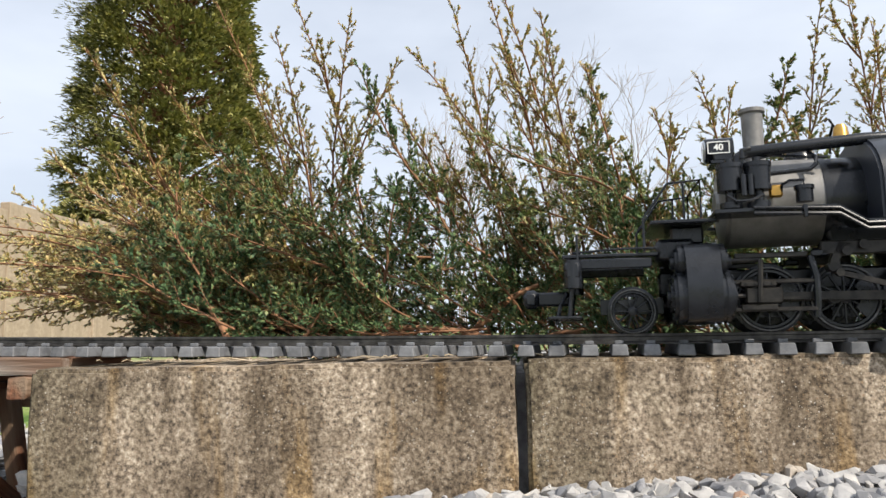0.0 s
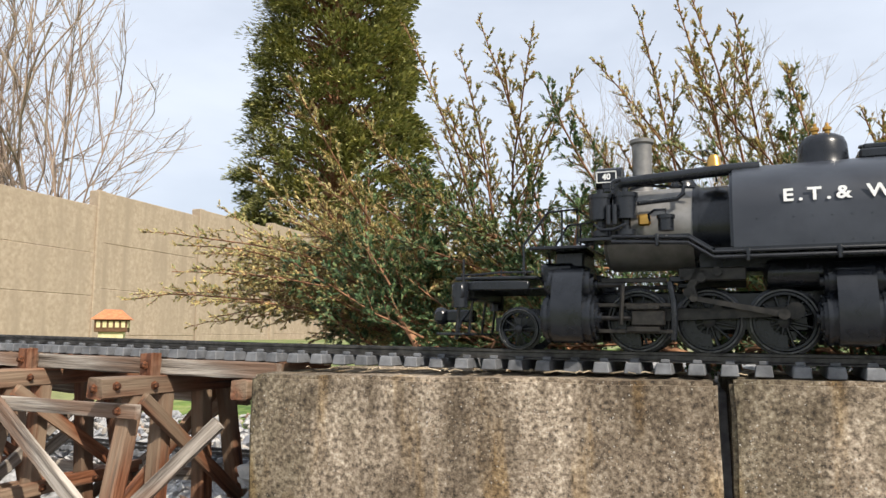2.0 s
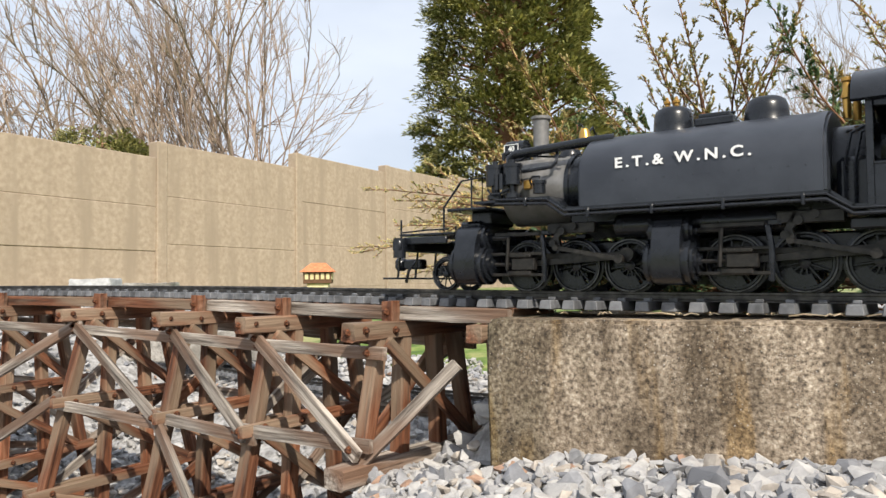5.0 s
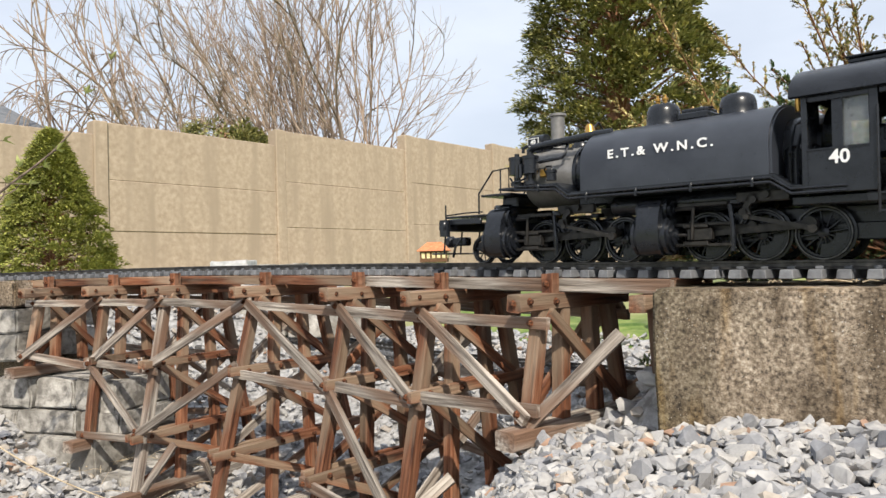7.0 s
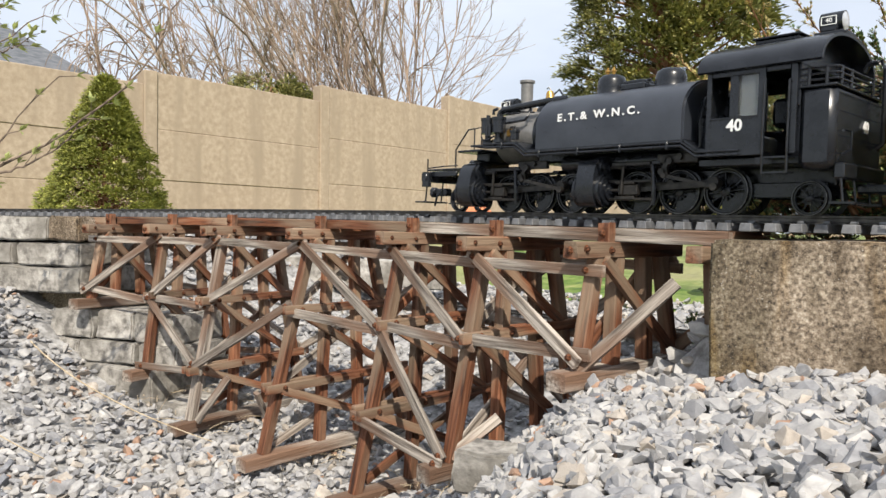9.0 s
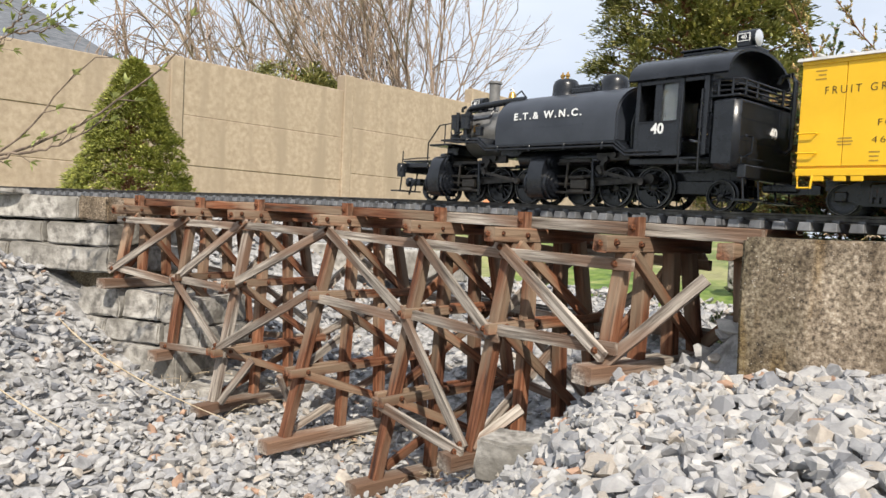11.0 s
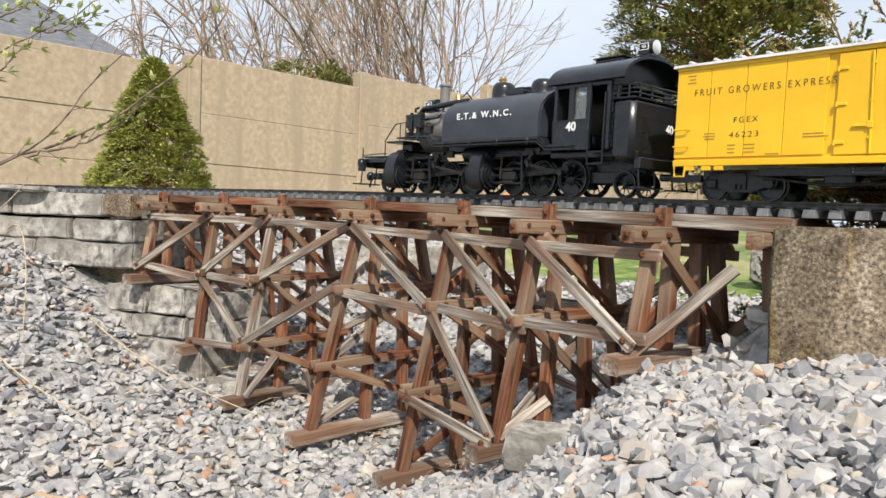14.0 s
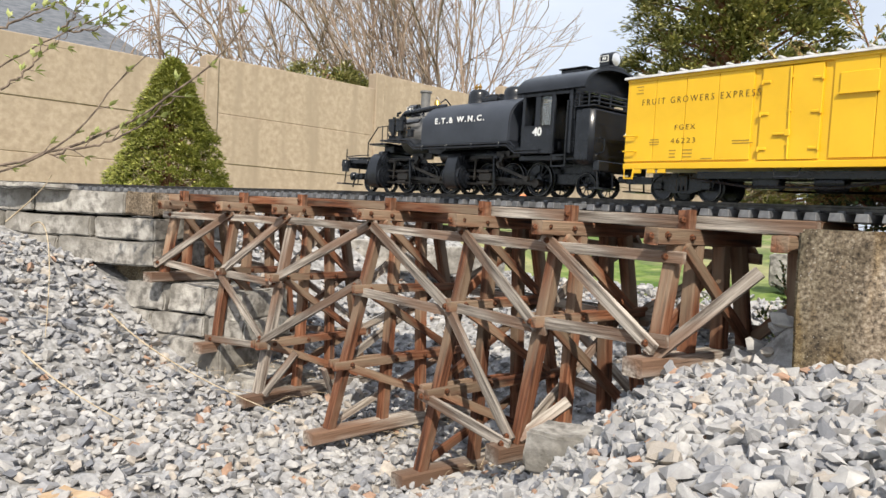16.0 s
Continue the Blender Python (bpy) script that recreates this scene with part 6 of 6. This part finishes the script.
def conifer(name, label, base, h, r, n_clump, per, leaf, mat, seed, power=.75, trunk=.16, low=.06, clump=2.2, depth=.5):
    """A crown of separate drooping clumps of needles round a tapered trunk, with gaps between them."""
    g = np.random.default_rng(seed)
    base = np.array(base, float)
    t = g.uniform(low, 1.0, n_clump)
    az = g.uniform(0, 2 * np.pi, n_clump)
    lump = 1 + .08 * np.sin(az * 3 + t * 9) + .06 * np.sin(az * 7 - t * 23) + g.normal(0, .05, n_clump)
    rr = r * (1 - t) ** power * lump * g.uniform(depth, 1.0, n_clump) ** .5 * np.clip((t + .12) / .2, .55, 1)
    c = base + np.stack([rr * np.cos(az), rr * np.sin(az), t * h], -1)
    outw = np.stack([np.cos(az), np.sin(az), np.full(n_clump, .15)], -1)
    size = leaf * clump * g.uniform(.6, 1.35, n_clump)
    q = unit(g.normal(0, 1, (n_clump * per, 3))) * g.uniform(.25, 1.0, (n_clump * per, 1))
    q = q * np.array([1.15, 1.15, .62]) + np.repeat(outw, per, 0) * .2
    q[:, 2] -= .25 * (q[:, 0] ** 2 + q[:, 1] ** 2)
    p = np.repeat(c, per, 0) + q * np.repeat(size, per)[:, None]
    d = np.repeat(outw, per, 0) * .6 + q * .8 + g.normal(0, .35, (n_clump * per, 3)) + np.array([0, 0, .25])
    n = len(p)
    v, f = spindles(p, d, g.uniform(.7, 1.4, n) * leaf, g.uniform(.2, .36, n) * leaf)
    e = empty(name)
    tagged(e, label, "tree")
    soup("crown", v, f, mat, e)
    lines = [([base - [0, 0, .1], base + [0, 0, h * .5], base + [0, 0, h * .97]], trunk, trunk * .08)]
    for k in range(0, n_clump, 3):
        b0 = base + np.array([0, 0, max(0, (t[k] - .05)) * h])
        lines.append(([b0, (b0 + c[k]) / 2 + [0, 0, .02 * h * .2], c[k]], trunk * .16, trunk * .03))
    vv, ff = limbs(lines, 5)
    soup("trunk", vv, ff, BARK, e, smooth=True)


conifer("giant_conifer", "tall dense green conifer standing beyond the wall", (-6.75, 13.9, -.3), 14.5, 2.25, 1500, 95, .12, SEQUOIA, 31, power=.55, trunk=.35, low=.03, clump=2.5, depth=.62)
conifer("dwarf_spruce", "dwarf conical spruce with bright green needles", (-3.26, .76, -.12), .83, .34, 1100, 48, .018, SPRUCE, 32, power=.8, trunk=.02, low=.02, clump=1.7, depth=.7)
conifer("yew_top", "dark yew top showing over the wall", (-6.9, 4.15, -.2), 1.95, .85, 420, 40, .045, SEQUOIA, 33, power=.22, trunk=.06, low=.3)


def bare_tree(name, label, base, h, stems, spread, seed, r0, lean=(0, 0), levels=4, weep=0.0):
    """Leafless many-stemmed tree."""
    g = np.random.default_rng(seed)
    stems_lines = []

    def shoot(p, d, L, r, lev, lines):
        pts = grow(g, p, d, L, 7, .10, .035 - weep * (levels - lev))
        lines.append((pts, r, r * .45))
        if lev == 0:
            return
        for k in range(4 if lev > 1 else 5):
            i = g.integers(2, 8)
            ax = unit((pts[i] - pts[i - 1])[None])[0]
            side = unit(np.cross(ax, g.normal(size=3))[None])[0]
            shoot(pts[i], ax + side * g.uniform(.3, .6), L * g.uniform(.36, .62), r * .6, lev - 1, lines)
    for s in range(stems):
        az = g.uniform(0, 2 * np.pi)
        k = g.uniform(.1, 1.0) * spread
        o = np.array(base) + np.array([math.cos(az), math.sin(az), 0]) * r0 * 3
        stems_lines.append([])
        shoot(o, np.array([math.cos(az) * k + lean[0], math.sin(az) * k + lean[1], 1.0]), h * g.uniform(.5, .8), r0 * g.uniform(.6, 1.0), levels - 1, stems_lines[-1])
    e = empty(name)
    tagged(e, label, "tree")
    for part_lines in stems_lines:
        v, f = limbs(part_lines, 3)
        tagged(soup("stem", v, f, TWIGBARK, e, smooth=True), kind="stuff")


bare_tree("crape_myrtle", "leafless many-stemmed tree with pale bark beyond the wall", (-8.1, 7.5, .2), 5.4, 30, .70, 41, .030, lean=(-.29, -.24))
bare_tree("bare_tree", "fine-twigged leafless tree far beyond the wall", (-17, 10.2, .0), 7.5, 9, .6, 42, .06)
bare_tree("bare_tree", "pale weeping leafless birch far beyond the wall", (-20, 8.6, .0), 10, 7, .35, 43, .06, weep=.10)
bare_tree("bare_tree", "fine-twigged leafless tree far beyond the wall", (-20, 14.0, .0), 7.0, 8, .7, 44, .06)
bare_tree("bare_tree", "hazy leafless tree far behind the juniper", (1.9, 17, .0), 6.4, 9, .45, 45, .025)
bare_tree("bare_tree", "hazy leafless tree far behind the juniper", (-1.0, 20, .0), 6.2, 9, .45, 46, .025)


def budding_branch():
    """Thin budding shoots of a shrub on the near bank."""
    g = np.random.default_rng(51)
    e = empty("budding_shrub")
    tagged(e, "thin budding branches with pale green buds over the gravel bank", "shrub")
    shoots = [([(-1.057, -0.462, 0.049), (-1.02, -0.425, 0.063), (-0.965, -0.369, 0.088), (-0.9, -0.301, 0.139), (-0.853, -0.252, 0.187), (-0.813, -0.209, 0.244), (-0.786, -0.179, 0.313), (-0.782, -0.174, 0.345)], .0028), ([(-1.021, -0.469, 0.039), (-0.986, -0.433, 0.057), (-0.951, -0.397, 0.088), (-0.929, -0.373, 0.125), (-0.902, -0.344, 0.175), (-0.867, -0.307, 0.228)], .0024), ([(-1.115, -0.44, 0.227), (-1.09, -0.414, 0.244), (-1.053, -0.375, 0.275), (-1.015, -0.337, 0.301), (-0.972, -0.292, 0.342)], .0022)]
    # side twigs that leave those shoots
    twigs = [([(-0.956, -0.411, 0.068), (-0.932, -0.341, 0.092), (-0.914, -0.3, 0.12), (-0.892, -0.26, 0.165), (-0.878, -0.239, 0.194)], 0.0018),
             ([(-1.051, -0.369, 0.277), (-1.032, -0.32, 0.292), (-1.015, -0.289, 0.319)], 0.0014),
             ([(-1.091, -0.456, 0.174), (-1.077, -0.419, 0.209), (-1.064, -0.394, 0.248), (-1.052, -0.369, 0.271)], 0.0016),
             ([(-1.106, -0.455, 0.273), (-1.088, -0.41, 0.305), (-1.069, -0.368, 0.334), (-1.054, -0.342, 0.361)], 0.0016),
             ([(-1.051, -0.372, 0.282), (-1.032, -0.349, 0.332), (-1.016, -0.333, 0.37)], 0.0013)]
    lines, bp, bd = [], [], []
    root = [(-1.25, -.78, -.12)]
    for way, r in [(root + way, r) for way, r in shoots] + twigs:
        way = np.array(way)
        u = np.concatenate([[0], np.cumsum(np.linalg.norm(np.diff(way, axis=0), axis=1))])
        w = np.linspace(u[0], u[-1], 26)
        pts = np.stack([np.interp(w, u, way[:, k]) for k in range(3)], 1)
        pts = pts + g.normal(0, .0016, pts.shape)
        lines.append((pts, r * 1.4, r * .35))
        for k in range(9 if r > .002 else 3, 26, 2):
            d = unit((pts[min(k + 1, 25)] - pts[k - 1])[None])[0]
            s = unit(np.cross(d, g.normal(size=3))[None])[0]
            L = g.uniform(.008, .03)
            q = pts[k] + (d * .7 + s * .6) * L
            lines.append(([pts[k], (pts[k] + q) / 2, q], r * .4, r * .3))
            for m in range(4):
                bp.append(q)
                bd.append(d + s * .5 + g.normal(0, .45, 3))
    v, f = limbs(lines, 6)
    soup("branch", v, f, BRANCHBARK, e, smooth=True)
    n = len(bp)
    v, f = spindles(np.array(bp), np.array(bd), g.uniform(.012, .02, n), g.uniform(.0026, .004, n))
    tagged(soup("bud", v, f, BUD, e), "pale green opening buds", kind="stuff")


budding_branch()


def dead_stalks():
    g = np.random.default_rng(61)
    for a, m, b in (((-1.50, -.30, -.06), (-1.28, -.31, .0), (-1.16, -.36, -.25)), ((-1.25, -.22, -.22), (-1.0, -.22, -.29), (-.78, -.10, -.345)), ((-1.45, -.36, -.05), (-1.40, -.3, .02), (-1.36, -.3, .05)),
                    ((-1.15, -.40, -.27), (-1.0, -.38, -.31), (-.86, -.33, -.34))):
        a, m, b = map(np.array, (a, m, b))
        u = np.linspace(0, 1, 18)[:, None]
        pts = (1 - u) ** 2 * a + 2 * u * (1 - u) * m + u ** 2 * b
        pts[:, 2] = np.maximum(pts[:, 2], height(pts[:, 0], pts[:, 1]) + .008)
        v, f = limbs([(pts, .0018, .0008)], 5)
        tagged(soup("dry_stalk", v, f, STRAW, smooth=True), "dry straw-coloured stalk lying over the gravel", "stalk", "dry stalks")
    # needles and chaff that gather at the feet of the bents and along the ties
    lines = []
    for s, zb, _ in BENTS[1:6]:
        for k in range(46):
            p = beside(s, g.uniform(-.16, .08)) + Vector((g.normal(0, .03), g.normal(0, .02), 0))
            z = float(height(p.x, p.y)) + .012
            d = np.array([g.normal(), g.normal(), g.normal() * .3]) * .014
            c = np.array([p.x, p.y, z])
            lines.append(([c - d, c + [0, 0, .003], c + d], .0006, .0004))
    for k in range(150):
        p = beside(g.uniform(.5, 1.6), g.choice([-1, 1], p=[.75, .25]) * g.uniform(.03, .062))
        if p.y < .016:
            continue
        c = np.array([p.x, p.y, .004 if p.x > 0 else p.z - .012])
        d = np.array([g.normal(), g.normal() * .6, abs(g.normal()) * .12]) * .006
        lines.append(([c - d * [1, 1, 0], c + [0, 0, .002], c + d], .0007, .0004))
    v, f = limbs(lines, 3)
    tagged(soup("dry_litter", v, f, STRAW), "dry needles and chaff caught between ties and posts", "litter", kind="stuff")


dead_stalks()


# ---- small garden house and the neighbour's house ----
def model_house():
    e = empty("model_house", pose(-2.69, 2.83, -.03, 0, 0, 35))
    tagged(e, "small model signal house with cream walls and terracotta roof", "model house")
    bm = bmesh.new()
    box(bm, (0, 0, .045), (.13, .11, .1), bev=.002)
    part("lower_wall", bm, CREAM, e)
    bm = bmesh.new()
    box(bm, (0, 0, .13), (.17, .14, .07), bev=.002)
    part("upper_storey", bm, BROWN, e)
    for k in range(5):
        bm = bmesh.new()
        box(bm, (-.064 + k * .032, -.0705, .137), (.02, .004, .036), bev=.001)
        part("window", bm, CREAM, e)
    for k in range(4):
        bm = bmesh.new()
        box(bm, (.0855, -.05 + k * .033, .137), (.004, .02, .036), bev=.001)
        part("window", bm, CREAM, e)
    bm = bmesh.new()
    vs = [bm.verts.new(p) for p in ((-.105, -.09, .165), (.105, -.09, .165), (.105, .09, .165), (-.105, .09, .165), (-.045, 0, .222), (.045, 0, .222))]
    for f in ((0, 1, 5, 4), (1, 2, 5), (2, 3, 4, 5), (3, 0, 4), (3, 2, 1, 0)):
        bm.faces.new([vs[i] for i in f])
    part("roof", bm, TERRACOTTA, e)


model_house()


def neighbour():
    e = empty("house")
    tagged(e, "neighbouring house with a grey shingled hip roof", "house")
    bm = bmesh.new()
    box(bm, (-26, 1.0, 1.5), (12.0, 13.4, 4.2))
    part("wall", bm, STONE, e)
    bm = bmesh.new()
    vs = [bm.verts.new(p) for p in ((-19.4, 8.3, 3.5), (-32.6, 8.3, 3.5), (-32.6, -6.3, 3.5), (-19.4, -6.3, 3.5), (-26, 1.8, 8.6), (-26, .2, 8.6))]
    for f in ((1, 0, 4), (2, 1, 4, 5), (3, 2, 5), (0, 3, 5, 4), (0, 1, 2, 3)):
        bm.faces.new([vs[i] for i in f])
    part("roof", bm, SHINGLE, e)


neighbour()


# ---- what moves ----
RUN = [(0.0, 1.1206), (0.5, 1.1845), (1.0, 1.2491), (1.5, 1.3154), (2.0, 1.3791), (2.5, 1.4394), (3.0, 1.4981), (3.5, 1.5534), (4.0, 1.6064), (4.5, 1.6559), (5.0, 1.7051), (7.5, 1.9321), (8.0, 1.9684),
       (8.5, 2.0076), (9.0, 2.0468), (11.5, 2.2051), (12.0, 2.2299), (12.5, 2.257), (13.0, 2.2849), (13.5, 2.3147), (14.0, 2.3449), (14.5, 2.3723), (15.0, 2.3983), (15.5, 2.4221), (16.0, 2.4489)]
RUN_FIT = np.polynomial.Polynomial.fit([t for t, _ in RUN], [s for _, s in RUN], 7)


def on_line(s_front, a, b):
    """The pose of a vehicle whose origin leads at s_front, carried at a and b metres behind it."""
    pa, pb = along(s_front - a)[0], along(s_front - b)[0]
    f = (pa - pb).normalized()
    n = f.cross(Vector((0, 0, 1))).normalized()
    up = n.cross(f)
    return axes(pa + f * a, f, -n, up)


def motions():
    ticks = [round(.2 * k, 2) for k in range(81)]
    late = [s - RUN_FIT(t) for t, s in RUN]
    run = {t: float(RUN_FIT(t) + np.interp(t, [r[0] for r in RUN], late)) for t in ticks}
    walk(LOCO, [(t, on_line(run[t], .16, .46)) for t in ticks])
    # the front engine keeps to the rails under the swinging boiler
    walk(FRONT, [(t, on_line(run[t], .16, .46).inverted() @ on_line(run[t] - .0, .03, .20) @ pose(-.235, 0, 0)) for t in ticks])
    start = run[0.0]
    turn = {t: (run[t] - start) for t in ticks}
    for ob, x, r in SPIN:
        walk(ob, [(t, pose(x, 0, r, 0, math.degrees(turn[t] / r), 0)) for t in ticks])
    for ob, x, r in SPIN_CAR:
        walk(ob, [(t, pose(x, 0, r, 0, math.degrees(turn[t] / r), 0)) for t in ticks])
    for ob, kind, data in RODS:
        rows = []
        for t in ticks:
            th = -turn[t] / DRIVER_R + data[1]
            dx, dz = CRANK * math.cos(th), CRANK * math.sin(th)
            if kind == "side":
                rows.append((t, pose(data[0] + dx, 0, DRIVER_R + dz)))
            elif kind == "cross":
                rows.append((t, pose(data[2] - .034 + dx, 0, 0)))
            elif kind == "ecc":
                hx, hz = data[2], .0425
                rows.append((t, pose(hx, 0, hz, 0, -math.degrees(math.atan2(hz - DRIVER_R - dz * .5, hx - data[0] - dx * .5)), 0)))
            else:
                xs, _, length, xb = data
                hx, hz = xb - .034 + dx, .027
                cx, cz = xs + dx, DRIVER_R + dz
                rows.append((t, pose(hx, 0, hz, 0, -math.degrees(math.atan2(hz - cz, hx - cx)), 0)))
        walk(ob, rows)
    walk(REEFER, [(t, on_line(run[t] - .806 + .206, .206 - .141, .206 + .141) @ pose(-.206, 0, 0)) for t in ticks])


motions()
